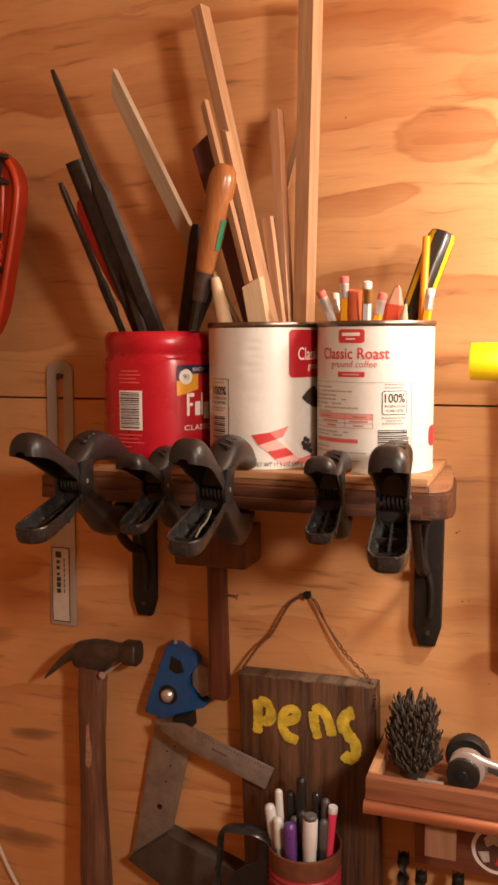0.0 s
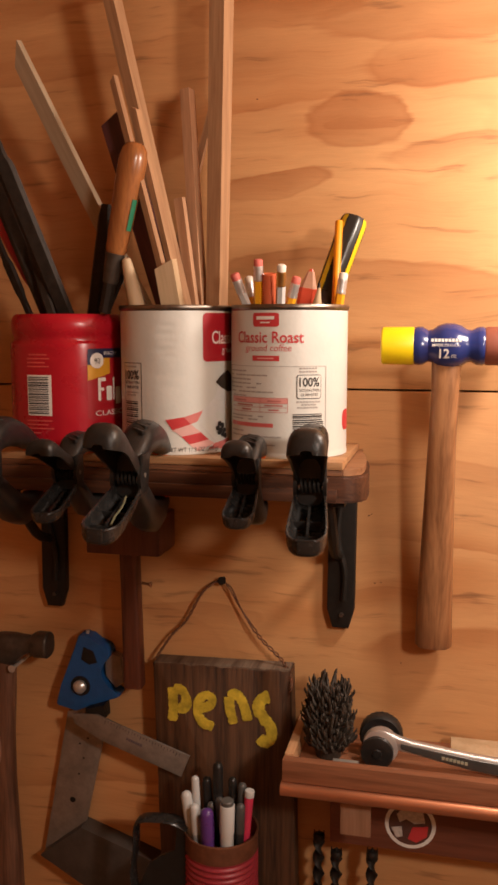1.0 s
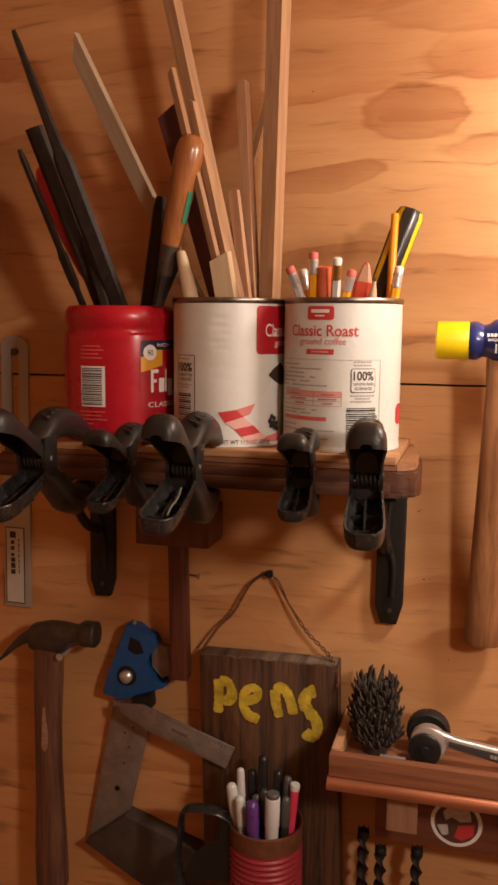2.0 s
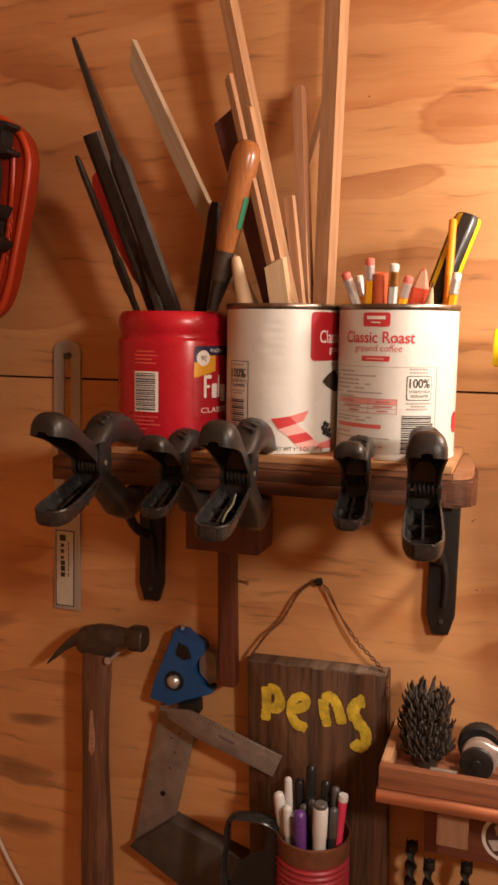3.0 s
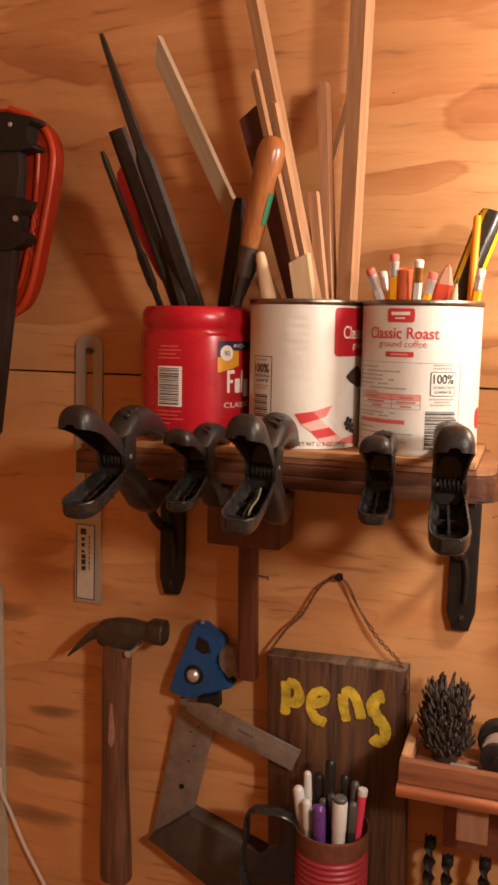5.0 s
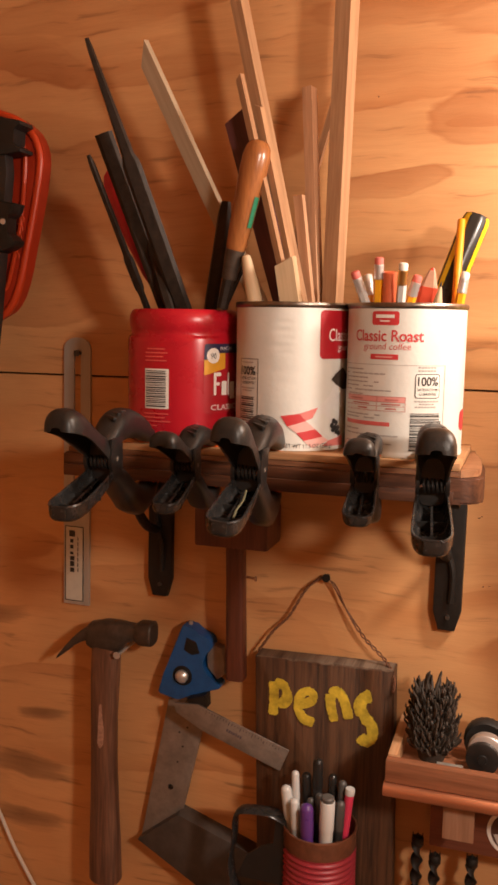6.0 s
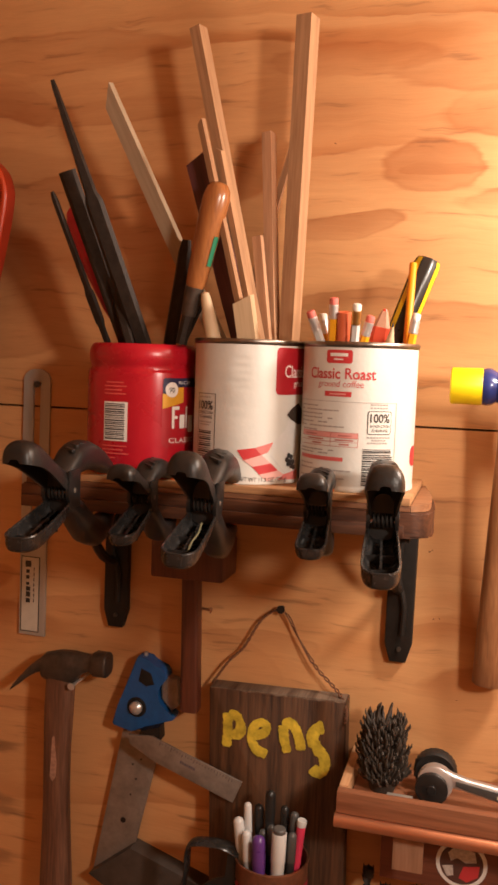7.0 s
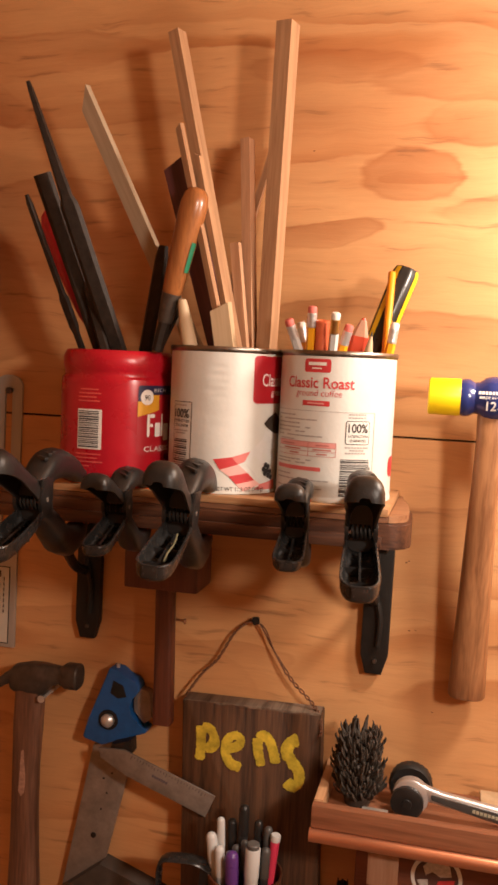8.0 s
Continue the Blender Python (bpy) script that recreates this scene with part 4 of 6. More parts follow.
pencil((0.080, -0.080, 1.646), (0.086, -0.078, 1.630), PENCIL_RED, "point", label="short red pencil in the tin")

# flat carpenter's pencil
cp_top, cp_rim = Vector((0.1265, -0.090, 1.660)), Vector((0.121, -0.085, 1.630))
cp_foot = lean(cp_top, cp_rim, RC, low=1.52)
cp = thing("carpenter_pencil", cp_foot, "flat red carpenter's pencil cut to a point", "pencil")
mm = along(cp_foot, cp_top)
ln = (cp_top - cp_foot).length
for nm, st, mt in (("shaft", ((0, 0.0078, 0.0042), (ln - 0.016, 0.0078, 0.0042)), PENCIL_RED), ("cut_tip", ((ln - 0.016, 0.0072, 0.0038), (ln - 0.002, 0.0028, 0.0016)), mat("cut_cedar", (0.50, 0.27, 0.17), 0.6, scale=200)),
                   ("lead", ((ln - 0.002, 0.0022, 0.0013), (ln, 0.0012, 0.0008)), PENCIL_RED)):
    bm = bmesh.new()
    rings(bm, [[mm @ Vector((math.copysign(w, c) * (1 if abs(c) > 0.5 else 0.6), math.copysign(d, s) * (1 if abs(s) > 0.5 else 0.5), z)) for c, s in ((1, 0.3), (0.3, 1), (-0.3, 1), (-1, 0.3), (-1, -0.3), (-0.3, -1), (0.3, -1), (1, -0.3))] for z, w, d in st])
    part(nm, bm, mt, cp, angle=25)

# black and yellow handle
g_top, g_rim = Vector((0.1585, -0.045, 1.708)), Vector((0.136, -0.056, 1.640))
g_foot = lean(g_top, g_rim, RC, low=1.54)
gh = thing("screwdriver", g_foot, "screwdriver with a striped black and yellow handle in the tin", "screwdriver")
mm = along(g_foot, g_top, 0)
ln = (g_top - g_foot).length
bm = bmesh.new()
loops = []
for z, r in ((0.0, 0.009), (0.03, 0.0105), (ln - 0.03, 0.0118), (ln - 0.006, 0.0122), (ln - 0.001, 0.0105), (ln, 0.007)):
    loops.append([mm @ Vector((r * math.cos(2 * math.pi * k / 32) * (1 - 0.08 * (k % 4 == 0)), r * math.sin(2 * math.pi * k / 32) * (1 - 0.08 * (k % 4 == 0)), z)) for k in range(32)])
part("grip", rings(bm, loops), mat("black_grip", (0.02, 0.018, 0.016), 0.3, vary=0.2), gh)
for t0 in (-25, -125, -165, 60):
    bm = bmesh.new()
    strip = [[bm.verts.new(mm @ Vector((r * math.cos(radians(t0 + dt)), r * math.sin(radians(t0 + dt)), z))) for dt in (-13, 0, 13)] for z, r in ((0.03, 0.0110), (ln - 0.03, 0.01225), (ln - 0.007, 0.0126), (ln - 0.002, 0.0112))]
    for r0, r1 in zip(strip, strip[1:]):
        for i in range(2):
            bm.faces.new((r0[i], r0[i + 1], r1[i + 1], r1[i]))
    part("stripe", bm, mat("yellow_stripe", (0.74, 0.50, 0.01), 0.35), gh, "yellow stripe")

# ---- spring clamps on the shelf's front edge ----
def spring_clamp(s, label):
    """Built with its jaws' tips at the origin, on a 34 mm shelf, handles towards -y; s: its length against the large one."""
    c = thing("spring_clamp", (0, 0, 0), label, "clamp", "black spring clamps on the shelf")
    wide = 0.78 if s < 1 else 0.90
    wide_low = 0.84 if s < 1 else 1.0

    def zz(z):
        return math.copysign(0.017, z) + (z - math.copysign(0.017, z)) * s if abs(z) > 0.017 else z * (0.5 + 0.5 * s)

    def st(rows):
        return [(-u * s, 0, zz(z), hw * wide, hh * s) for u, z, hw, hh in rows]

    jaw = ((0.0, 0.0205, 0.0070, 0.0028), (0.005, 0.0245, 0.0092, 0.0062), (0.013, 0.0255, 0.0102, 0.0072), (0.030, 0.0330, 0.0120, 0.0098), (0.052, 0.0388, 0.0133, 0.0122), (0.070, 0.0415, 0.0139, 0.0134),
           (0.086, 0.0400, 0.0139, 0.0133), (0.098, 0.0350, 0.0133, 0.0120), (0.108, 0.0295, 0.0122, 0.0103), (0.116, 0.0262, 0.0112, 0.0088))
    up = part("upper_jaw", loft(bmesh.new(), [tuple(v) for v in bend(st(jaw), 3)], n=20, power=2.6), BLACK, c)
    for k in range(6):
        u = 0.053 + 0.0085 * k
        z = 0.0538 - 11.0 * (u - 0.076) ** 2
        part("grip_ridge", box(bmesh.new(), -0.0072 * wide, 0.0072 * wide, -0.0016 * s, 0.0016 * s, -0.0022, 0.0006, 0.0006, pose(0.002, -u * s, zz(z), 0, 6, -38)), BLACK, up)
    # the upper handle is a domed shell, open below
    keys = [(0.100, 0.0340, 0.0120, 0.0105), (0.115, 0.0360, 0.0165, 0.0112), (0.130, 0.0422, 0.0240, 0.0120), (0.145, 0.0500, 0.0320, 0.0130), (0.160, 0.0580, 0.0395, 0.0141), (0.172, 0.0630, 0.0435, 0.0148),
            (0.180, 0.0640, 0.0455, 0.0147), (0.186, 0.0622, 0.0468, 0.0136), (0.190, 0.0580, 0.0476, 0.0108), (0.1918, 0.0525, 0.0480, 0.0062)]
    loops = []
    for u, top, foot_, hw in bend([Vector(k) for k in keys], 3):
        hw *= wide
        t = 0.0017
        arc = [math.pi * k / 12 for k in range(13)]

        def shell(w, h):
            return [(w * math.copysign(abs(math.cos(q)) ** 0.72, math.cos(q)), -u * s, zz(foot_ + (h - foot_) * math.sin(q) ** 0.72)) for q in arc]
        loops.append(shell(hw, top) + shell(max(hw - t, 0.001), max(top - t / s, foot_ + 0.0005))[::-1])
    part("upper_handle", rings(bmesh.new(), loops), BLACK, c, "domed hollow upper handle")
    low_jaw = ((0.0, -0.0215, 0.0080, 0.0035), (0.006, -0.0240, 0.0105, 0.0060), (0.020, -0.0300, 0.0120, 0.0105), (0.040, -0.0310, 0.0130, 0.0135), (0.060, -0.0225, 0.0132, 0.0145),
               (0.080, -0.0080, 0.0125, 0.0130), (0.098, 0.0030, 0.0110, 0.0090), (0.110, 0.0060, 0.0100, 0.0070))
    part("lower_jaw", loft(bmesh.new(), st(low_jaw)), BLACK, c)
    # the lower handle is an open trough with cross ribs
    bm = bmesh.new()
    loops = []
    keys = [(0.098, 0.0100, 0.0095, 0.010), (0.115, 0.0070, 0.0112, 0.013), (0.135, 0.0020, 0.0124, 0.0148), (0.155, -0.0025, 0.0134, 0.0150), (0.168, -0.0052, 0.0138, 0.0146), (0.176, -0.0066, 0.0133, 0.0138),
            (0.182, -0.0076, 0.0117, 0.0124), (0.1865, -0.0083, 0.0088, 0.0104), (0.1885, -0.0086, 0.0048, 0.0084)]
    arc = [math.pi * k / 10 for k in range(11)]
    for u, z, hw, deep in bend([Vector(k) for k in keys], 3):
        hw *= wide_low

        def gutter(w, d):
            return [(-w * math.copysign(abs(math.cos(q)) ** 0.6, math.cos(q)), -u * s, zz(z) - d * math.sin(q) ** 0.6) for q in arc]
        loops.append(gutter(hw, deep * s) + gutter(max(hw - 0.0016, 0.001), deep * s - 0.0016)[::-1])
    rings(bm, loops)
    trough = part("lower_handle", bm, BLACK_IN, c, "hollow ribbed lower handle")
    part("end_cap", box(bmesh.new(), -0.0055 * wide_low, 0.0055 * wide_low, -0.1898 * s, -0.1878 * s, zz(-0.0080) - 0.0085 * s, zz(-0.0080), 0.0007), BLACK_IN, trough)
    edge = ((0.116, 0.0070, 0.0108), (0.135, 0.0022, 0.0119), (0.155, -0.0023, 0.0126), (0.170, -0.0053, 0.0128), (0.179, -0.0066, 0.0120), (0.185, -0.0074, 0.0094), (0.1888, -0.0078, 0.0052))
    line = [(-hw * wide_low, -u * s, zz(z)) for u, z, hw in edge] + [(hw * wide_low, -u * s, zz(z)) for u, z, hw in reversed(edge)]
    part("rim", tube(bmesh.new(), bend(line, 4), 0.0011, 6), BLACK_IN, trough, "worn shiny rim")
    for u, z in ((0.140, -0.0065), (0.164, -0.0115)):
        part("inner_rib", box(bmesh.new(), -0.0115 * wide_low, 0.0115 * wide_low, -u * s - 0.0007, -u * s + 0.0007, zz(z) - 0.005 * s, zz(z) + 0.0005), BLACK_IN, trough)
    bm = bmesh.new()
    rings(bm, [[(x, -u * s, zz(z) + dz) for x, dz in ((-0.0008, -0.006 * s), (0.0008, -0.006 * s), (0.0008, 0.0), (-0.0008, 0.0))] for u, z in ((0.118, 0.0010), (0.140, -0.0040), (0.164, -0.0095))])
    part("centre_rib", bm, BLACK_IN, trough)
    for x in (-0.0118 * wide, 0.0118 * wide):
        bm = bmesh.new()
        turned(bm, (x - 0.0014, -0.108 * s, zz(0.0170)), (1, 0, 0), [(0, 0.0), (0.0, 0.0125 * s), (0.0028, 0.0125 * s), (0.0028, 0.0)], 24)
        box(bm, x - 0.0013, x + 0.0013, -0.117 * s, -0.095 * s, zz(0.002), zz(0.034), 0.0008)
        part("ear", bm, BLACK, c)
    part("pin", rod(bmesh.new(), (-0.0140 * wide, -0.108 * s, zz(0.0170)), (0.0140 * wide, -0.108 * s, zz(0.0170)), 0.0020, n=12), STEEL, c, "steel pivot pin")
    coil = [(-0.0085 * wide + 0.017 * wide * k / 60, -0.114 * s + 0.0050 * s * math.cos(k * 2 * math.pi / 12), zz(0.0150) + 0.0050 * s * math.sin(k * 2 * math.pi / 12)) for k in range(61)]
    part("spring", tube(bmesh.new(), coil, 0.0011, 6), IRON, c, "coiled steel spring")
    for sg, nm in ((1, "pad"), (-1, "pad")):
        bm = bmesh.new()
        z0, z1 = sorted((sg * 0.0171, sg * 0.0225))
        box(bm, -0.0085 * wide, 0.0085 * wide, -0.010, 0.0045, z0, z1, 0.0012)
        part(nm, bm, ORANGE_PAD, c, "orange plastic jaw pad")
    return c


def place(x, yaw, tilt=0.0, lean_=0.0):
    return pose(x, -0.112, 1.483, tilt, lean_, yaw)


big = spring_clamp(1.0, "large black plastic spring clamp on the shelf edge")
small = spring_clamp(0.70, "small black plastic spring clamp on the shelf edge")
glued = copy_thing(big, place(-0.002, 5, 0, 4))
ORIGIN[glued] = Vector((0, 0, 0))
part("glue_streak", tube(bmesh.new(), bend([(0.0035, -0.128, 0.0035), (0.0042, -0.140, -0.0020), (0.0030, -0.152, -0.0060), (0.0034, -0.163, -0.0100)]), 0.0008, 6), mat("dried_glue", (0.15, 0.14, 0.075), 0.6, vary=0.3), glued, "strand of dried yellowish glue")
copy_thing(big, place(0.1345, 7))
copy_thing(small, place(-0.061, 3, 2.5))
small.matrix_world = place(0.086, 5, 1)
big.matrix_world = place(-0.124, 4)


# ---- tools hung on the wall ----
def nail(x, z, out, r=0.0016, tilt=0.0, material=None, label="small steel nail in the plywood"):
    bm = bmesh.new()
    rod(bm, (x, 0.004, z), (x, -out, z + tilt), r, n=8)
    rod(bm, (x, -out, z + tilt), (x, -out - 0.001, z + tilt), r * 2.0, n=10)
    return solo("nail", bm, material or DARK_STEEL, label, "nail", "nails in the wall")


# soft-face hammer
sh = thing("soft_face_hammer", (0.24, -0.046, 1.32), "soft-face hammer with a yellow tip, blue head and hickory handle", "hammer")
ZH, YH, HX = 1.5945, -0.046, 0.2358
head = part("head", turned(bmesh.new(), (0.2125, YH, ZH), (1, 0, 0), [(0, 0.0), (0, 0.0162), (0.003, 0.0170), (0.007, 0.0168), (0.012, 0.0140), (0.016, 0.0148), (0.021, 0.0185), (0.027, 0.0199), (0.034, 0.0198),
            (0.040, 0.0180), (0.045, 0.0146), (0.049, 0.0140), (0.054, 0.0166), (0.0585, 0.0170), (0.0605, 0.0160), (0.0605, 0.0)], 48), NAVY, sh, "glossy dark blue enamelled head")
part("yellow_face", turned(bmesh.new(), (0.1840, YH, ZH), (1, 0, 0), [(0, 0.0), (0, 0.0155), (0.0012, 0.0166), (0.027, 0.0168), (0.0284, 0.0160), (0.0284, 0.0)], 40), YELLOW, sh, "bright yellow nylon face")
part("rubber_face", turned(bmesh.new(), (0.2731, YH, ZH), (1, 0, 0), [(0, 0.0), (0, 0.0160), (0.002, 0.0168), (0.026, 0.0166), (0.028, 0.0155), (0.028, 0.0)], 40), RUBBER, sh, "reddish brown rubber face")


def on_head(u, v, x0, x1, z0, z1):
    x, z = x0 + (x1 - x0) * u, z0 + (z1 - z0) * v
    r = 0.0199
    return Vector((x, YH - math.sqrt(r * r - (z - ZH) ** 2) - 0.0006, z))


part("lettering", letters(bmesh.new(), "12", lambda u, v: on_head(u, v, 0.2345, 0.2430, 1.5843, 1.5925), 0.02), INK_WHITE, head)
part("lettering", letters(bmesh.new(), "OZ", lambda u, v: on_head(u, v, 0.2445, 0.2490, 1.5845, 1.5875)), INK_WHITE, head)
part("lettering", letters(bmesh.new(), "MADE IN U.S.A.", lambda u, v: on_head(u, v, 0.2285, 0.2520, 1.5945, 1.5970), 0.01), INK_WHITE, head)
bm = bmesh.new()
for k in range(9):
    a, b = 0.2275 + 0.0029 * k, 0.2275 + 0.0029 * k + 0.0022
    bm.faces.new([bm.verts.new(on_head(u, v, a, b, 1.5985, 1.6012)) for u, v in ((0, 0), (1, 0), (1, 1), (0, 1))])
part("maker_bar", bm, INK_WHITE, head)
part("handle", loft(bmesh.new(), [(1.3085, HX, -0.0165, 0.0155, 0.0115), (1.3105, HX, -0.0165, 0.0174, 0.0128), (1.335, HX + 0.0002, -0.0190, 0.0168, 0.0125), (1.39, HX + 0.0008, -0.0248, 0.0152, 0.0118), (1.44, HX + 0.0016, -0.0305, 0.0140, 0.0112), (1.50, HX + 0.0028, -0.0370, 0.0126, 0.0104),
                               (1.55, 0.2401, -0.0430, 0.0120, 0.0095), (1.576, 0.2407, YH, 0.0130, 0.0095), (1.582, 0.2407, YH, 0.0128, 0.0090)], n=28, power=2.3, axis="z"), HICKORY, sh, "hickory handle with a flared end")
nail(0.222, 1.5900, 0.024)
nail(0.258, 1.5900, 0.024)

# claw hammer
ch = thing("claw_hammer", (-0.216, -0.03, 0.985), "old claw hammer with a dark worn wooden handle", "hammer")
YC = -0.030
head = part("head", loft(bmesh.new(), [(-0.234, YC, 1.270, 0.0085, 0.0120), (-0.230, YC, 1.271, 0.0100, 0.0150), (-0.212, YC, 1.2725, 0.0125, 0.0180), (-0.196, YC, 1.2735, 0.0120, 0.0175), (-0.187, YC, 1.2785, 0.0095, 0.0115), (-0.178, YC, 1.2800, 0.0085, 0.0092),
             (-0.174, YC, 1.2805, 0.0105, 0.0118), (-0.171, YC, 1.2805, 0.0125, 0.0135), (-0.158, YC, 1.2805, 0.0125, 0.0135), (-0.1565, YC, 1.2805, 0.0112, 0.0120)], n=24, power=2.6, axis="x"), DARK_STEEL, ch, "dark forged steel head")
for off in (-0.0045, 0.0045):
    part("claw", loft(bmesh.new(), [(-0.229, YC + off * 0.6, 1.2755, 0.0045, 0.0085), (-0.240, YC + off, 1.2700, 0.0042, 0.0070), (-0.250, YC + off, 1.2625, 0.0038, 0.0055), (-0.260, YC + off * 1.1, 1.2530, 0.0030, 0.0040), (-0.2685, YC + off * 1.2, 1.2440, 0.0022, 0.0022), (-0.2715, YC + off * 1.2, 1.2405, 0.0015, 0.0008)], n=12, axis="x"), DARK_STEEL, head)
part("handle", loft(bmesh.new(), [(0.984, -0.2155, YC, 0.0165, 0.0120), (0.987, -0.2155, YC, 0.0185, 0.0135), (1.03, -0.2158, YC, 0.0180, 0.0132), (1.08, -0.216, YC, 0.0160, 0.0120), (1.13, -0.2163, YC, 0.0148, 0.0112), (1.18, -0.2160, YC, 0.0150, 0.0112), (1.225, -0.2145, YC, 0.0165, 0.0112), (1.256, -0.2130, YC, 0.0165, 0.0105), (1.262, -0.2130, YC, 0.0150, 0.0100)], n=28, power=2.4, axis="z"), OLD_HANDLE, ch, "dark worn wooden handle")
bm = bmesh.new()
patchy = [(-0.2165, 1.196), (-0.2135, 1.198), (-0.2125, 1.185), (-0.2105, 1.168), (-0.2115, 1.152), (-0.2155, 1.146), (-0.2190, 1.152), (-0.2175, 1.172)]
bm.faces.new([bm.verts.new((x, YC - 0.0117, z)) for x, z in patchy])
part("paint_spot", bm, mat("old_paint", (0.42, 0.24, 0.17), 0.5, vary=0.5, scale=300), ch, "worn pale paint spot")
nail(-0.1935, 1.2570, 0.044, 0.002, material=CHROME, label="shiny nail under the hammer head")

# slotted bevel rule
rule = thing("slotted_rule", (-0.262, -0.002, 1.29), "grey aluminium rule with a slot, hung flat on the wall", "rule")
m_rule = Matrix.Translation((-0.2625, 0, 1.44)) @ pose(0, 0, 0, 0, 0.8, 0) @ Matrix.Translation((0.2625, 0, -1.44))
bm = bmesh.new()
x0, x1, zb, zt = -0.2785, -0.2465, 1.2925, 1.5930
sx0, sx1, sz0, sz1 = -0.2665, -0.2580, 1.4300, 1.5790
box(bm, x0, x1, -0.0035, -0.0005, zb, sz0)
box(bm, x0, sx0, -0.0035, -0.0005, sz0, sz1)
box(bm, sx1, x1, -0.0035, -0.0005, sz0, sz1)
sheet(bm, [(x0, sz1), (x1, sz1)] + [(-0.2625 + 0.016 * math.cos(radians(a)), sz1 + 0.002 + 0.012 * math.sin(radians(a))) for a in range(0, 181, 20)], -0.0035, -0.0005)
bmesh.ops.transform(bm, matrix=m_rule, verts=bm.verts)
part("blade", bm, ALU, rule)
bm = bmesh.new()
bx0, bx1, bz0, bz1 = -0.2765, -0.2535, 1.2965, 1.3820
for a in ((bx0, bx1, bz0, bz0 + 0.0010), (bx0, bx1, bz1, bz1 + 0.0010), (bx0, bx0 + 0.0010, bz0, bz1), (bx1 - 0.0010, bx1, bz0, bz1)):
    box(bm, a[0], a[1], -0.0041, -0.0037, a[2], a[3])
bmesh.ops.transform(bm, matrix=m_rule, verts=bm.verts)
part("border", bm, INK_BLACK, rule, "black printed border")
bm = bmesh.new()
box(bm, -0.2765, -0.2535, -0.0040, -0.0036, 1.2965, 1.3820)
bmesh.ops.transform(bm, matrix=m_rule, verts=bm.verts)
field = part("label_field", bm, mat("pale_label", (0.55, 0.52, 0.44), 0.45), rule)
bm = bmesh.new()
for k, h in enumerate((0.0050, 0.0058, 0.0048, 0.0030, 0.0042, 0.0040)):
    box(bm, -0.2700, -0.2648 - (0.0012 if h < 0.0045 else 0), -0.0044, -0.0041, 1.3300 + 0.0068 * k, 1.3300 + 0.0068 * k + h)
for k in range(7):
    box(bm, -0.2608, -0.2598, -0.0044, -0.0041, 1.3310 + 0.006 * k, 1.3350 + 0.006 * k)
box(bm, -0.2712, -0.2640, -0.0044, -0.0041, 1.3710, 1.3780)
bmesh.ops.transform(bm, matrix=m_rule, verts=bm.verts)
part("maker_bar", bm, INK_BLACK, field, "plain black maker bars")
nail(-0.2590, 1.5760, 0.006, 0.0018)

# combination square with blue head
cs = thing("combination_square", (-0.125, -0.01, 1.21), "combination square with a blue enamelled head and steel blade", "square")
bm = bmesh.new()
hollow = [(p.x, p.z) for p in bend([(-0.1165, 0, 1.2890), (-0.1085, 0, 1.2830), (-0.0985, 0, 1.2790), (-0.0945, 0, 1.2710), (-0.0985, 0, 1.2640), (-0.1040, 0, 1.2560), (-0.1030, 0, 1.2450), (-0.0960, 0, 1.2360), (-0.0855, 0, 1.2290)], 4)]
sheet(bm, [(-0.1290, 1.2885), (-0.1275, 1.2905)] + hollow + [(-0.0850, 1.2265), (-0.0870, 1.2248), (-0.1130, 1.2155), (-0.1310, 1.2068), (-0.1345, 1.2062), (-0.1540, 1.2105), (-0.1560, 1.2130), (-0.1500, 1.2330)], -0.020, -0.002, 0.0012)
hd = part("head", bm, BLUE, cs, "chipped blue enamelled head")
# Black plates on the face stand for the shade inside recess and hole.
part("dark_recess", sheet(bmesh.new(), [(-0.1230, 1.2780), (-0.1120, 1.2740), (-0.1080, 1.2620), (-0.1170, 1.2590), (-0.1260, 1.2640)], -0.0207, -0.0195, 0.0003), IRON, hd)
part("vial_hole", turned(bmesh.new(), (-0.1275, -0.0195, 1.2345), (0, -1, 0), [(0, 0), (0, 0.0112), (0.0012, 0.0108), (0.0012, 0.0)], 28), IRON, hd)
part("knob", turned(bmesh.new(), (-0.1275, -0.0200, 1.2345), (0, -1, 0), [(0, 0.007), (0.004, 0.0072), (0.006, 0.0055), (0.0075, 0.003), (0.008, 0.0005)], 20), CHROME, hd, "shiny steel knob")
part("screw", rod(bmesh.new(), (-0.1220, -0.011, 1.288), (-0.1215, -0.011, 1.2935), 0.0022, n=10), CHROME, hd)
part("clasp", sheet(bmesh.new(), [(-0.0990, 1.2720), (-0.0850, 1.2680), (-0.0815, 1.2400), (-0.0900, 1.2330), (-0.1010, 1.2450), (-0.1020, 1.2560)], -0.014, -0.004, 0.001), STEEL, cs)
bl = part("blade", sheet(bmesh.new(), [(-0.1310, 1.2090), (-0.1040, 1.2110), (-0.0035, 1.1770), (-0.0130, 1.1535), (-0.1000, 1.1835), (-0.1290, 1.1990)], -0.0340, -0.0318, 0.0003), STEEL, cs, "worn grey steel blade")
bm = bmesh.new()
d = Vector((0.096, 0, -0.0335)).normalized()
up = Vector((0.0335, 0, 0.096)).normalized()
for k in range(26):
    p = Vector((-0.094, -0.0342, 1.2065)) + d * (0.0034 * k)
    w, h = d * 0.00025, -up * (0.0042 if k % 4 == 0 else 0.0022)
    bm.faces.new([bm.verts.new(p + q) for q in (-w, w, w + h, h - w)])
part("mark", bm, INK_BLACK, bl)
bm = bmesh.new()
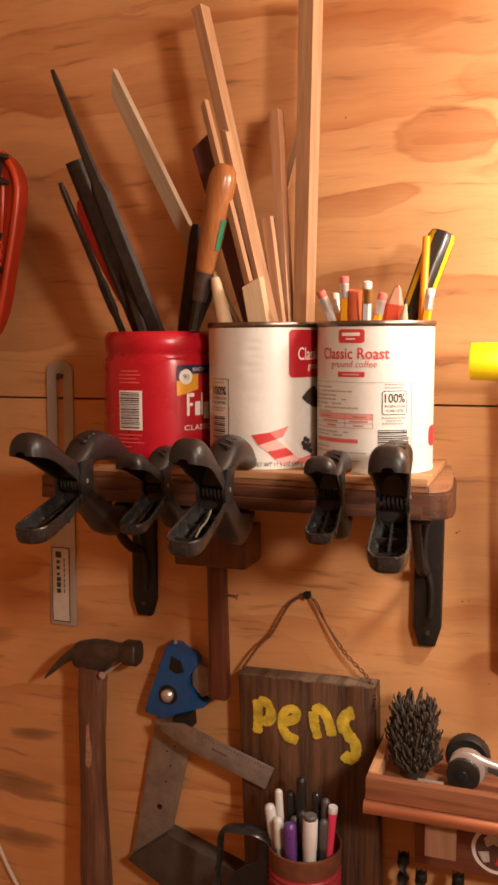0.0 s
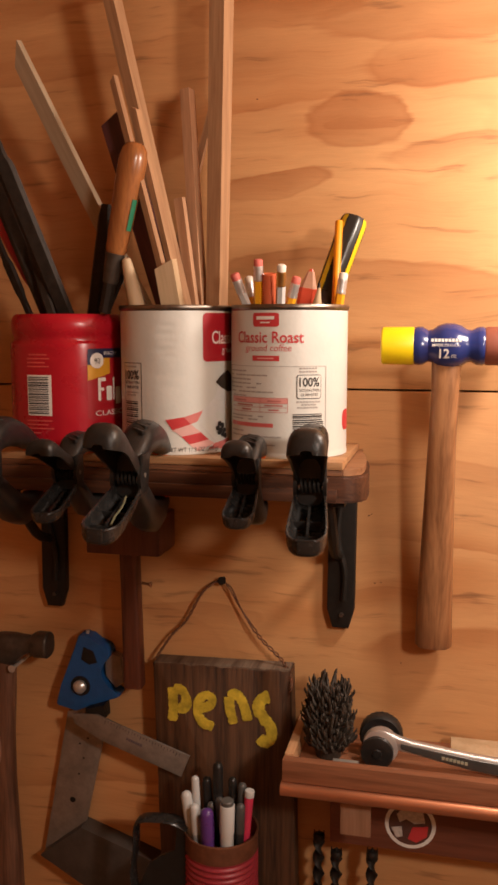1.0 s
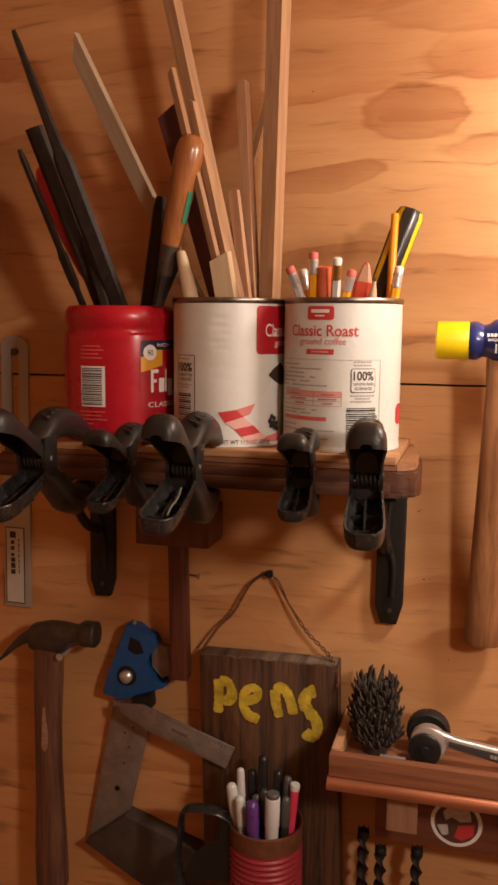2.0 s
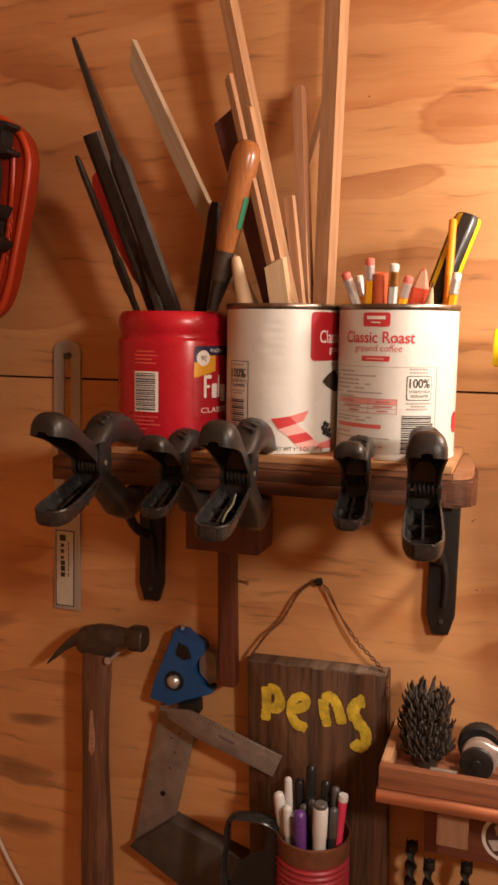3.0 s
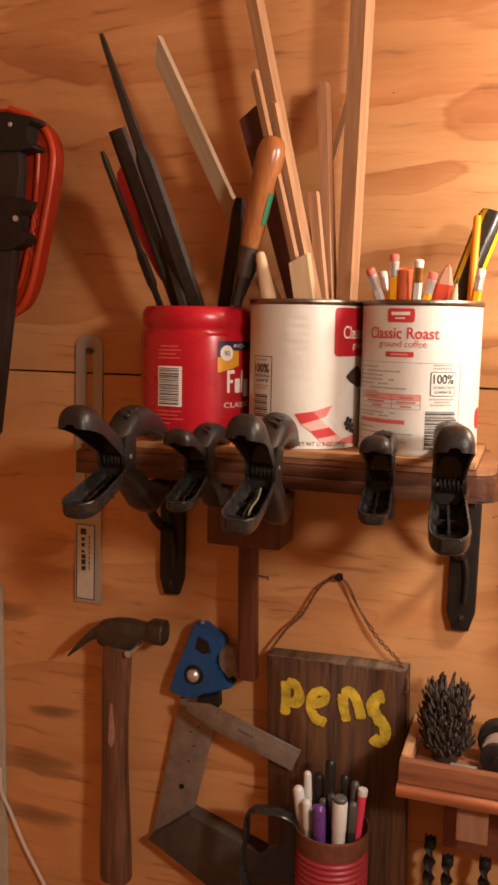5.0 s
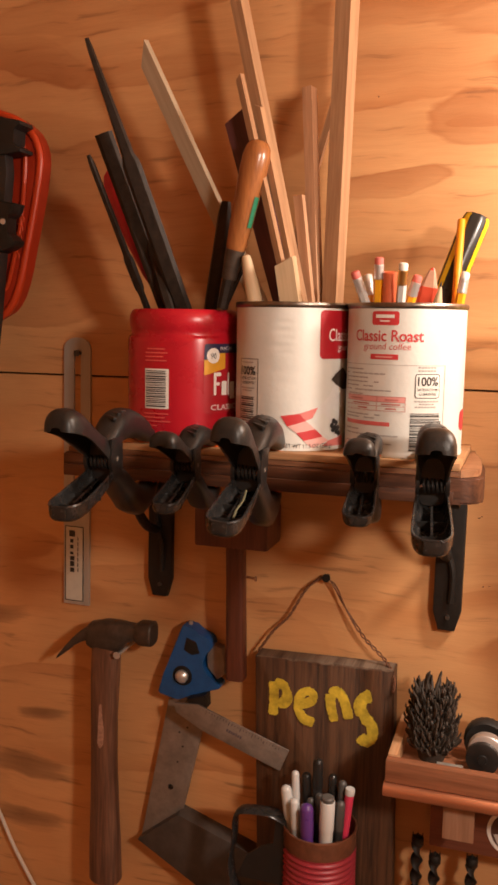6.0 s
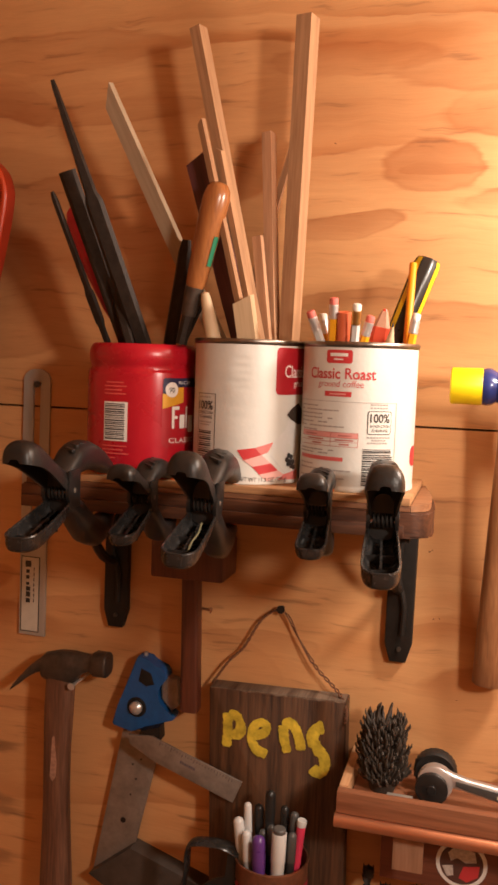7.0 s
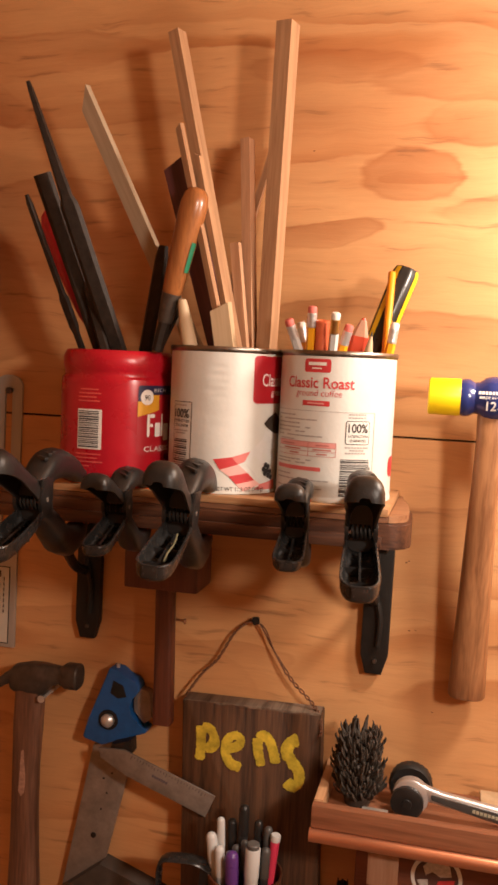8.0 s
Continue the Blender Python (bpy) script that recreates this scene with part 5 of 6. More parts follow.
for k in range(7):
    p = Vector((-0.0720, -0.0342, 1.1870)) + d * (0.0026 * k)
    bm.faces.new([bm.verts.new(p + q) for q in (Vector((0, 0, 0)), d * 0.0019, d * 0.0019 + up * 0.0030, up * 0.0030)])
part("maker_bar", bm, mat("worn_print", (0.10, 0.08, 0.10), 0.5), bl)
part("arm", sheet(bmesh.new(), [(-0.1180, 1.2140), (-0.0970, 1.2210), (-0.0960, 1.2060), (-0.1080, 1.2000)], -0.0318, -0.016, 0.0006), IRON, cs)

# try square
ts = thing("try_square", (-0.15, -0.006, 1.03), "large try square with a steel blade and black stock", "square")
part("blade", sheet(bmesh.new(), [(-0.1480, 1.2000), (-0.1285, 1.2065), (-0.1030, 1.1935), (-0.1310, 1.0700), (-0.1800, 1.0350)], -0.0095, -0.006, 0.0004), STEEL, ts, "worn grey steel blade")
hole = part("rivet", turned(bmesh.new(), (-0.1450, -0.0095, 1.0980), (0, -1, 0), [(0, 0.0032), (0.0006, 0.003), (0.0007, 0.0)], 16), IRON, ts)
bm = bmesh.new()
for x, z in ((-0.1255, 1.1710), (-0.1350, 1.1640), (-0.1310, 1.1480), (-0.1370, 1.1290), (-0.1240, 1.1900)):
    turned(bm, (x, -0.0095, z), (0, -1, 0), [(0, 0.0012), (0.0003, 0.0010), (0.00035, 0.0)], 10)
part("pit", bm, IRON, ts, "small dark pits")
part("stock", sheet(bmesh.new(), [(-0.1800, 1.0350), (-0.1310, 1.0745), (-0.0300, 1.0410), (-0.0200, 0.9650), (-0.0500, 0.9620)], -0.022, -0.0003, 0.0012), mat("black_stock", (0.055, 0.043, 0.036), 0.45, vary=0.4, scale=60, bump=0.2), ts, "black painted stock")
nail(-0.1235, 1.2015, 0.012)
nail(-0.110, 1.2130, 0.0155)

# wooden mallet
wm = thing("wooden_mallet", (-0.064, -0.03, 1.245), "small dark red wooden mallet hung below the shelf", "mallet")
part("head", box(bmesh.new(), -0.099, -0.023, -0.062, -0.012, 1.391, 1.430, 0.003), MALLET_RED, wm, "dark reddish wooden head")
part("handle", loft(bmesh.new(), [(1.2440, -0.0635, -0.0285, 0.0092, 0.0085), (1.2460, -0.0635, -0.0285, 0.0098, 0.0090), (1.32, -0.0645, -0.0290, 0.0094, 0.0088), (1.392, -0.0655, -0.0300, 0.0092, 0.0085)], n=20, power=5, axis="z"), MALLET_RED, wm)
nail(-0.090, 1.3860, 0.03)
bm = bmesh.new()
rod(bm, (-0.0545, -0.026, 1.3535), (-0.0450, -0.028, 1.3530), 0.0014, n=8)
turned(bm, (-0.0455, -0.0279, 1.3530), (1, 0, 0), [(0, 0.0014), (0.0004, 0.0030), (0.0016, 0.0026), (0.0020, 0.0)], 12)
solo("screw", bm, mat("old_brass", (0.42, 0.22, 0.12), 0.4, metal=0.7), "small brass screw in the mallet handle", "screw")

# orange frame clamp at the end of the wall
fc = thing("frame_clamp", (-0.32, -0.03, 1.60), "black steel bar clamp with a big orange plastic body", "clamp")
edge_line = [(-0.300, 1.8170), (-0.2760, 1.8080), (-0.2580, 1.7930), (-0.2510, 1.7740), (-0.2520, 1.7550), (-0.2570, 1.7280), (-0.2670, 1.6850), (-0.2770, 1.6460), (-0.2900, 1.6220), (-0.3100, 1.6100)]
out = [(-0.400, 1.824)] + [(p.x, p.z) for p in bend([(x, 0, z) for x, z in edge_line], 4)] + [(-0.400, 1.600)]
# Face coloured darker for the shade of a recess inside the rim.
body = part("body", sheet(bmesh.new(), out, -0.066, -0.052, 0.003), mat("shaded_orange_plastic", (0.33, 0.024, 0.006), 0.42, vary=0.15, scale=30, bump=0.1), fc, "orange moulded body with its face darkened like a shaded recess")
part("rim", tube(bmesh.new(), bend([(x - 0.0045, -0.0650, z - 0.001) for x, z in edge_line], 4), 0.0042, 10), ORANGE_PLASTIC, body, "raised bright orange rim")
inn = [(-0.320, 1.795), (-0.282, 1.793), (-0.2715, 1.780), (-0.2710, 1.755), (-0.277, 1.705), (-0.287, 1.665), (-0.297, 1.640), (-0.320, 1.632)]
part("rib", tube(bmesh.new(), bend([(x, -0.0685, z) for x, z in inn], 4), 0.0022, 6), ORANGE_PLASTIC, body)
for k in range(5):
    part("moulded_mark", tube(bmesh.new(), bend([(-0.2785 - 0.0014 * k, -0.0685, 1.716 - 0.009 * k), (-0.2735 - 0.0016 * k, -0.0692, 1.713 - 0.009 * k), (-0.2735 - 0.0016 * k, -0.0685, 1.7085 - 0.009 * k)], 3), 0.0012, 6), ORANGE_PLASTIC, body)
part("bar", sheet(bmesh.new(), [(-0.400, 1.785), (-0.281, 1.775), (-0.2794, 1.754), (-0.2961, 1.612), (-0.3138, 1.492), (-0.3300, 1.470), (-0.400, 1.470)], -0.088, -0.074, 0.001), mat("black_bar", (0.018, 0.013, 0.011), 0.45, vary=0.3, scale=40, bump=0.15), fc, "black steel bar")
part("window", sheet(bmesh.new(), [(-0.400, 1.768), (-0.303, 1.768), (-0.306, 1.700), (-0.400, 1.700)], -0.0892, -0.0882, 0.0003), mat("dark_red_slot", (0.055, 0.015, 0.01), 0.5), fc)
jaw = part("jaw", sheet(bmesh.new(), [(-0.400, 1.812), (-0.290, 1.807), (-0.2615, 1.801), (-0.2605, 1.797), (-0.2690, 1.794), (-0.2700, 1.780), (-0.2610, 1.775), (-0.2615, 1.772), (-0.2760, 1.7705), (-0.400, 1.7720)], -0.092, -0.0690, 0.0015), IRON, fc, "black jaw head")
part("screw", turned(bmesh.new(), (-0.2863, -0.0920, 1.7950), (0, -1, 0), [(0, 0.0022), (0.0008, 0.002), (0.001, 0.0)], 14), CHROME, jaw)
part("trigger", sheet(bmesh.new(), [(-0.312, 1.7270), (-0.284, 1.7265), (-0.268, 1.7235), (-0.2705, 1.7165), (-0.2735, 1.7125), (-0.2780, 1.7100), (-0.2790, 1.6960), (-0.2745, 1.6930), (-0.2690, 1.6875), (-0.2710, 1.6835), (-0.2760, 1.6805), (-0.2920, 1.6755), (-0.312, 1.6755)], -0.0925, -0.0740, 0.002), IRON, fc, "black hooked trigger")
part("button", turned(bmesh.new(), (-0.2815, -0.0925, 1.7060), (0, -1, 0), [(0, 0.003), (0.001, 0.0028), (0.0012, 0.0)], 14), CHROME, fc)
bm = bmesh.new()
rod(bm, (-0.340, 0.004, 1.700), (-0.340, -0.060, 1.700), 0.003, n=10)
fc.location.x -= 0.010
solo("peg", bm, DARK_STEEL, "steel peg in the plywood behind the orange clamp", "peg")


# white cable
solo("cable", tube(bmesh.new(), bend([(-0.381, -0.009, 1.075), (-0.3795, -0.009, 1.045), (-0.370, -0.006, 1.020), (-0.352, -0.005, 0.980), (-0.325, -0.005, 0.935), (-0.290, -0.005, 0.880)]), 0.0022), CABLE, "thin white cable running down the wall", "cable")

# ---- the pens sign ----
SM = Matrix.Translation((0.0245, 0, 1.356)) @ pose(0, 0, 0, 0, -1.5, 0) @ Matrix.Translation((-0.0245, 0, -1.356))
sign = thing("pens_sign", (0.03, -0.012, 1.0), "dark weathered board sign with pens painted in yellow", "sign")
bm = bmesh.new()
rnd = random.Random(5)
loops = []
N = 22
for y, inset in ((-0.0255, 0.0012), (-0.0245, 0.0), (-0.0035, 0.0), (-0.002, 0.0012)):
    top_edge = [(-0.0465 + inset + (0.1435 - 2 * inset) * k / N, 1.2715 - inset) for k in range(N + 1)]
    loops.append([(x, y, z) for x, z in top_edge] + [(0.0970 - inset, y, 0.985 + inset), (-0.0465 + inset, y, 0.985 + inset)])
jit = [rnd.uniform(-0.0011, 0.0011) for _ in range(N + 1)]
loops = [[(x, y, z + (jit[i] if i <= N else 0)) for i, (x, y, z) in enumerate(lp)] for lp in loops]
rings(bm, loops)
bmesh.ops.transform(bm, matrix=SM, verts=bm.verts)
board = part("board", bm, SIGN_WOOD, sign)
bm = box(bmesh.new(), -0.0455, 0.0960, -0.0248, -0.0035, 1.2695, 1.2729, 0.0008, SM)
part("sawn_end", bm, END_GRAIN, board, "paler sawn end grain")
strokes = {
    "p": ([(-0.0243, 1.2456), (-0.023, 1.2267), (-0.0234, 1.2094)], [(-0.0226, 1.2438), (-0.0132, 1.2423), (-0.0088, 1.233), (-0.0108, 1.2242), (-0.0177, 1.2245)],),
    "e": ([(0.006, 1.2258), (0.0157, 1.2294), (0.0189, 1.237), (0.013, 1.2408), (0.0048, 1.2348), (0.0029, 1.2225), (0.0087, 1.2118), (0.0198, 1.2077)],),
    "n": ([(0.035, 1.241), (0.037, 1.2265), (0.0413, 1.213)], [(0.0366, 1.2399), (0.0426, 1.2442), (0.05, 1.2381), (0.0542, 1.2274), (0.0564, 1.2179)],),
    "s": ([(0.0779, 1.245), (0.0706, 1.2428), (0.0676, 1.2316), (0.0733, 1.2212), (0.0801, 1.2122), (0.0792, 1.2012), (0.0732, 1.1972), (0.068, 1.2018)],),
}
for ch_, lines in strokes.items():
    bm = bmesh.new()
    for line in lines:
        pts = bend([(x, -0.0257, z) for x, z in line], 14)
        loops = []
        drift = [1.0, 1.0]
        for i, p in enumerate(pts):
            d = (pts[min(i + 1, len(pts) - 1)] - pts[max(i - 1, 0)]).normalized()
            a = Vector((-d.z, 0, d.x))
            drift = [min(1.15, max(0.82, q + rnd.uniform(-0.10, 0.10))) for q in drift]
            w = (0.0052 if ch_ != "s" else 0.0064) * (0.6 if i in (0, len(pts) - 1) else 0.88 if i in (1, len(pts) - 2) else 1)
            w0, w1 = [w * q * rnd.uniform(0.93, 1.07) for q in drift]
            out = Vector((0, -0.0002 - 0.00025 * i / len(pts), 0))
            loops.append([p + a * w0, p + a * w0 + out, p - a * w1 + out, p - a * w1])
        rings(bm, loops)
    part("painted_letter", bm, PAINT_YELLOW, sign, "yellow hand-painted letter " + ch_, angle=25)
bm = bmesh.new()
for line, loose in (([(-0.0450, -0.014, 1.2705), (-0.0290, -0.011, 1.2950), (-0.0132, -0.009, 1.3120), (0.0026, -0.008, 1.3405), (0.0150, -0.007, 1.3525), (0.0245, -0.0065, 1.3560)], 0.0),
                    ([(0.0992, -0.0265, 1.2530), (0.0985, -0.0245, 1.2680), (0.0890, -0.0160, 1.2800), (0.0650, -0.012, 1.3010), (0.0456, -0.009, 1.3270), (0.0338, -0.008, 1.3480), (0.0245, -0.0065, 1.3560)], 1.0)):
    centre = bend(line, 14)
    for ph in (0, math.pi):
        pts, turn_ = [], ph
        for k, p in enumerate(centre):
            d = (centre[min(k + 1, len(centre) - 1)] - centre[max(k - 1, 0)]).normalized()
            u, v, _ = frame_of(d)
            f = k / (len(centre) - 1)
            coil = f < 0.55 if loose else True
            turn_ += (0.95 if coil else 0.12)
            r = (0.0014 if loose and coil else 0.0010) * (1.0 if f < 0.9 else 0.4)
            pts.append(p + (u * math.cos(turn_) + v * math.sin(turn_)) * r)
        tube(bm, pts, 0.0008, 5)
part("hanging_wire", bm, TWINE, sign, "twisted rusty hanging wire")
nail(0.0245, 1.3560, 0.008, 0.0022, material=IRON, label="dark nail holding the sign's wire")

# tin of pens on the sign
TX, TY, TZ = 0.0375, -0.0630, 1.1235
pt = thing("pen_tin", (TX, TY, 1.02), "ribbed red tin full of pens, fixed to the sign", "tin")
prof = [(1.0150, 0.0355), (1.0165, 0.0368)]
prof += [(1.019 + 0.001 * k, 0.0359 + 0.0009 * math.sin(2 * math.pi * k / 6)) for k in range(84)]
prof += [(1.1040, 0.0364)]
part("ribbed_side", turned(bmesh.new(), (TX, TY, 0), (0, 0, 1), prof, 56), TIN_RED, pt, "faded red ribbed side", angle=75)
part("band", turned(bmesh.new(), (TX, TY, 0), (0, 0, 1), [(1.1035, 0.0360), (1.1045, 0.0364), (TZ - 0.002, 0.0364), (TZ - 0.0015, 0.0372), (TZ, 0.0370), (TZ, 0.0352), (1.100, 0.0350), (1.018, 0.0350), (1.018, 0.0)], 56), TIN_RUST, pt, "bare rusty band and rim")
bm = bmesh.new()
path = bend([(TX - 0.030, TY - 0.012, 1.1260), (TX - 0.044, TY - 0.016, 1.1340), (TX - 0.060, TY - 0.018, 1.1350), (TX - 0.0755, TY - 0.018, 1.1325), (TX - 0.0812, TY - 0.018, 1.1250), (TX - 0.0825, TY - 0.018, 1.1010),
             (TX - 0.0860, TY - 0.018, 1.075), (TX - 0.0800, TY - 0.018, 1.048), (TX - 0.0600, TY - 0.016, 1.036), (TX - 0.034, TY - 0.012, 1.040)], 5)
tube(bm, path, 0.0020, 12, 4.6, up=(0, -1, 0))
grip_ = part("handle", bm, BLACK_IN, pt, "black strap handle")
web = sheet(bmesh.new(), [(TX - 0.030, 1.1265), (TX - 0.0400, 1.1290), (TX - 0.0425, 1.1020), (TX - 0.0560, 1.0960), (TX - 0.0700, 1.0840), (TX - 0.0800, 1.0600), (TX - 0.030, 1.0600)], TY - 0.0175, TY - 0.0145)
part("web", web, BLACK, grip_, "dark web inside the handle")


def pen(x, y, top, dx, dy, r, body_mat, cap_mat, label, cap=0.030, blunt=False):
    foot = Vector((x, y, 1.0195))
    tip = Vector((x + dx, y + dy, top))
    p = thing("pen", foot, label, "pen", "pens in the red tin")
    ax = (tip - foot).normalized()
    ln = (tip - foot).length
    part("barrel", rod(bmesh.new(), foot, tip - ax * cap, r * 0.92, n=16), body_mat, p)
    end = [(0, r), (cap - r * 0.8, r * 0.96), (cap - r * 0.3, r * 0.75), (cap, r * 0.25)] if not blunt else [(0, r), (cap - 0.001, r), (cap, r * 0.9), (cap, 0)]
    part("cap", turned(bmesh.new(), tip - ax * cap, ax, end, 18), cap_mat, p)
    return p


pen(0.024, -0.071, 1.163, -0.019, -0.004, 0.0056, PEN_WHITE, PEN_WHITE, "white pen leaning in the red tin")
pen(0.025, -0.079, 1.1555, -0.009, -0.004, 0.0050, PEN_GREY, PEN_WHITE, "pale grey capped pen in the red tin")
pen(0.034, -0.086, 1.1560, -0.004, -0.003, 0.0068, PEN_PURPLE, PEN_PURPLE, "purple marker in the red tin")
w = pen(0.046, -0.081, 1.162, 0.004, -0.006, 0.0072, PEN_WHITE, PEN_WHITE, "thick white marker with a grey cap button in the red tin", blunt=True)
part("button", turned(bmesh.new(), Vector((0.0500, -0.0870, 1.1615)), (0.02, -0.04, 1), [(0, 0.0062), (0.004, 0.0062), (0.005, 0.0052), (0.005, 0)], 18), mat("grey_button", (0.10, 0.095, 0.09), 0.45), w)
pen(0.055, -0.074, 1.159, 0.006, -0.004, 0.0046, INK_BLACK, CAP_GREY, "black pen with a grey top in the red tin")
pen(0.054, -0.068, 1.1700, 0.0145, -0.004, 0.0048, PEN_PINK, PEN_WHITE, "bright pink highlighter with a white end in the red tin", cap=0.006, blunt=True)
pen(0.020, -0.068, 1.177, -0.007, -0.002, 0.0040, PEN_GREY, PEN_WHITE, "slim silver pen in the red tin")
pen(0.034, -0.060, 1.189, 0.000, -0.002, 0.0052, INK_BLACK, BLACK, "tall black pen in the red tin")
pen(0.050, -0.060, 1.176, -0.001, -0.002, 0.0044, INK_BLACK, BLACK_IN, "black ballpoint pen in the red tin")
pen(0.042, -0.072, 1.161, -0.003, -0.003, 0.0042, INK_NAVY, CAP_GREY, "dark blue pen in the red tin")
pen(0.056, -0.064, 1.174, 0.004, -0.003, 0.0044, INK_BLACK, CAP_GREY, "black felt pen in the red tin")
pen(0.028, -0.058, 1.172, -0.006, -0.002, 0.0048, INK_BLACK, BLACK, "black fine pen in the red tin")
pen(0.027, -0.072, 1.155, 0.004, -0.003, 0.0042, INK_BLACK, CAP_GREY, "short dark pen in the red tin")

# ---- tray with a copper pipe ----
tray = thing("tray", (0.25, -0.05, 1.197), "reddish wooden tray on the wall with a copper pipe", "tray")
part("front_board", box(bmesh.new(), 0.105, 0.60, -0.1000, -0.0900, 1.1985, 1.2195, 0.0012), TRAY_WOOD, tray)
part("end_board", box(bmesh.new(), 0.1055, 0.1140, -0.0895, -0.0005, 1.1985, 1.2210, 0.001), wood("tray_end", (0.58, 0.33, 0.17), (0.45, 0.22, 0.10), axis="y"), tray, "pale end board")
part("bottom_board", box(bmesh.new(), 0.1145, 0.60, -0.0895, -0.0005, 1.1985, 1.2040, 0.0005), TRAY_WOOD, tray)
part("pipe", turned(bmesh.new(), (0.1040, -0.0985, 1.1915), (1, 0, 0), [(0, 0.0), (0, 0.0050), (0, 0.0066), (0.497, 0.0066), (0.497, 0.0)], 28), COPPER, tray, "copper pipe below the front board")
part("tab", box(bmesh.new(), 0.1570, 0.1850, -0.0830, -0.0780, 1.1440, 1.1983, 0.0008), PALE_TAB, tray, "pale wooden tab")
part("bearer", box(bmesh.new(), 0.1600, 0.1820, -0.0778, -0.0405, 1.1700, 1.1983, 0.0008), TRAY_WOOD, tray)
cleat = thing("cleat", (0.3, -0.02, 1.107), "dark red wooden cleat below the tray with a round sticker", "cleat")
part("board", box(bmesh.new(), 0.1420, 0.60, -0.0400, 0, 1.1080, 1.1660, 0.0015), CLEAT_RED, cleat)
sx, sz = 0.2195, 1.1365
st = part("sticker", turned(bmesh.new(), (sx, -0.0400, sz), (0, -1, 0), [(0, 0.0242), (0.0005, 0.0240), (0.0005, 0.0)], 40), INK_WHITE, cleat, "round white sticker with dark and red shapes")
part("dark_disc", turned(bmesh.new(), (sx, -0.0405, sz), (0, -1, 0), [(0, 0.0205), (0.0004, 0.0203), (0.0004, 0.0)], 36), mat("sticker_brown", (0.10, 0.045, 0.035), 0.45, vary=0.3), st)
part("pale_shape", sheet(bmesh.new(), [(sx - 0.006, sz + 0.018), (sx + 0.012, sz + 0.014), (sx + 0.014, sz + 0.004), (sx + 0.004, sz + 0.002), (sx - 0.004, sz + 0.006), (sx - 0.010, sz + 0.002), (sx - 0.013, sz + 0.010)], -0.0413, -0.0409), mat("sticker_pale", (0.55, 0.50, 0.46), 0.45, vary=0.4, scale=400), st)
part("red_shape", sheet(bmesh.new(), [(sx + 0.002, sz - 0.002), (sx + 0.017, sz + 0.001), (sx + 0.016, sz - 0.010), (sx + 0.006, sz - 0.017), (sx - 0.002, sz - 0.014)], -0.0413, -0.0409), INK_RED, st)
part("pale_shape", sheet(bmesh.new(), [(sx - 0.018, sz - 0.004), (sx - 0.008, sz - 0.002), (sx - 0.007, sz - 0.012), (sx - 0.013, sz - 0.014)], -0.0413, -0.0409), mat("sticker_pale", (0.55, 0.50, 0.46)), st)

# bristle brush
br = thing("bristle_brush", (0.141, -0.050, 1.204), "dark grey bristle brush standing in the tray", "brush")
part("core", turned(bmesh.new(), (0.141, -0.050, 1.2041), (0, 0, 1), [(0, 0.012), (0.02, 0.016), (0.045, 0.014), (0.062, 0.006), (0.066, 0.0)], 20), BRISTLE, br)
bm = bmesh.new()
rnd = random.Random(11)
for k in range(440):
    f = (k + 0.5) / 440
    ang = k * 2.39996
    h = 0.006 + 0.058 * f
    rad = 0.0130 * math.sqrt(max(0.03, 1 - ((f - 0.38) / 0.68) ** 2))
    p = Vector((0.141 + rad * math.cos(ang), -0.050 + rad * math.sin(ang), 1.204 + h))
    d = Vector((math.cos(ang) * (0.46 - 0.26 * f), math.sin(ang) * (0.46 - 0.26 * f), 0.85)).normalized()
    d = (d + Vector((rnd.uniform(-0.32, 0.32), rnd.uniform(-0.32, 0.32), rnd.uniform(-0.1, 0.2)))).normalized()
    ln = rnd.uniform(0.009, 0.020)
    a, b, _ = frame_of(d)
    w = rnd.uniform(0.0008, 0.0015)
    out_ = Vector((math.cos(ang), math.sin(ang), 0)) * 0.003
    rings(bm, [[p + d * (ln * g) + out_ * (5 * g * (1.25 - g)) + (a * math.cos(t) + b * math.sin(t)) * w * s for t in (0, 1.57, 3.14, 4.71)] for g, s in ((-0.1, 0.9), (0.4, 1.15), (0.8, 1.0), (1.0, 0.45))])
tagged(part("bristles", bm, BRISTLE, br), "curled dark grey bristles", kind="stuff")

# caster wheel and ratchet
wh = thing("caster_wheel", (0.1900, -0.040, 1.204), "black rubber caster wheel lying in the tray", "wheel")
bm = bmesh.new()
loops = []
for y, r in ((-0.046, 0.014), (-0.047, 0.0185), (-0.044, 0.0205), (-0.034, 0.0205), (-0.031, 0.0185), (-0.031, 0.012)):
    loops.append([(0.1900 + r * (1 - (0.03 if k % 2 and r > 0.02 else 0)) * math.cos(2 * math.pi * k / 48), y, 1.2250 + r * (1 - (0.03 if k % 2 and r > 0.02 else 0)) * math.sin(2 * math.pi * k / 48)) for k in range(48)])
part("tyre", rings(bm, loops), mat("tyre_rubber", (0.016, 0.015, 0.014), 0.55, bump=0.3), wh)
part("hub", turned(bmesh.new(), (0.1900, -0.0480, 1.2250), (0, 1, 0), [(0, 0.0), (0, 0.008), (0.002, 0.0115), (0.014, 0.0115), (0.014, 0)], 24), BLACK_IN, wh)
rt = thing("ratchet", (0.1905, -0.060, 1.204), "chrome ratchet wrench lying across the tray", "ratchet")
part("drive", turned(bmesh.new(), (0.1885, -0.0720, 1.2200), (0, 1, 0), [(0, 0.0), (0, 0.0040), (0.0012, 0.0046), (0.0012, 0.0132), (0.002, 0.0150), (0.008, 0.0150), (0.008, 0)], 28), BLACK, rt, "black round drive knob")
bm = bmesh.new()
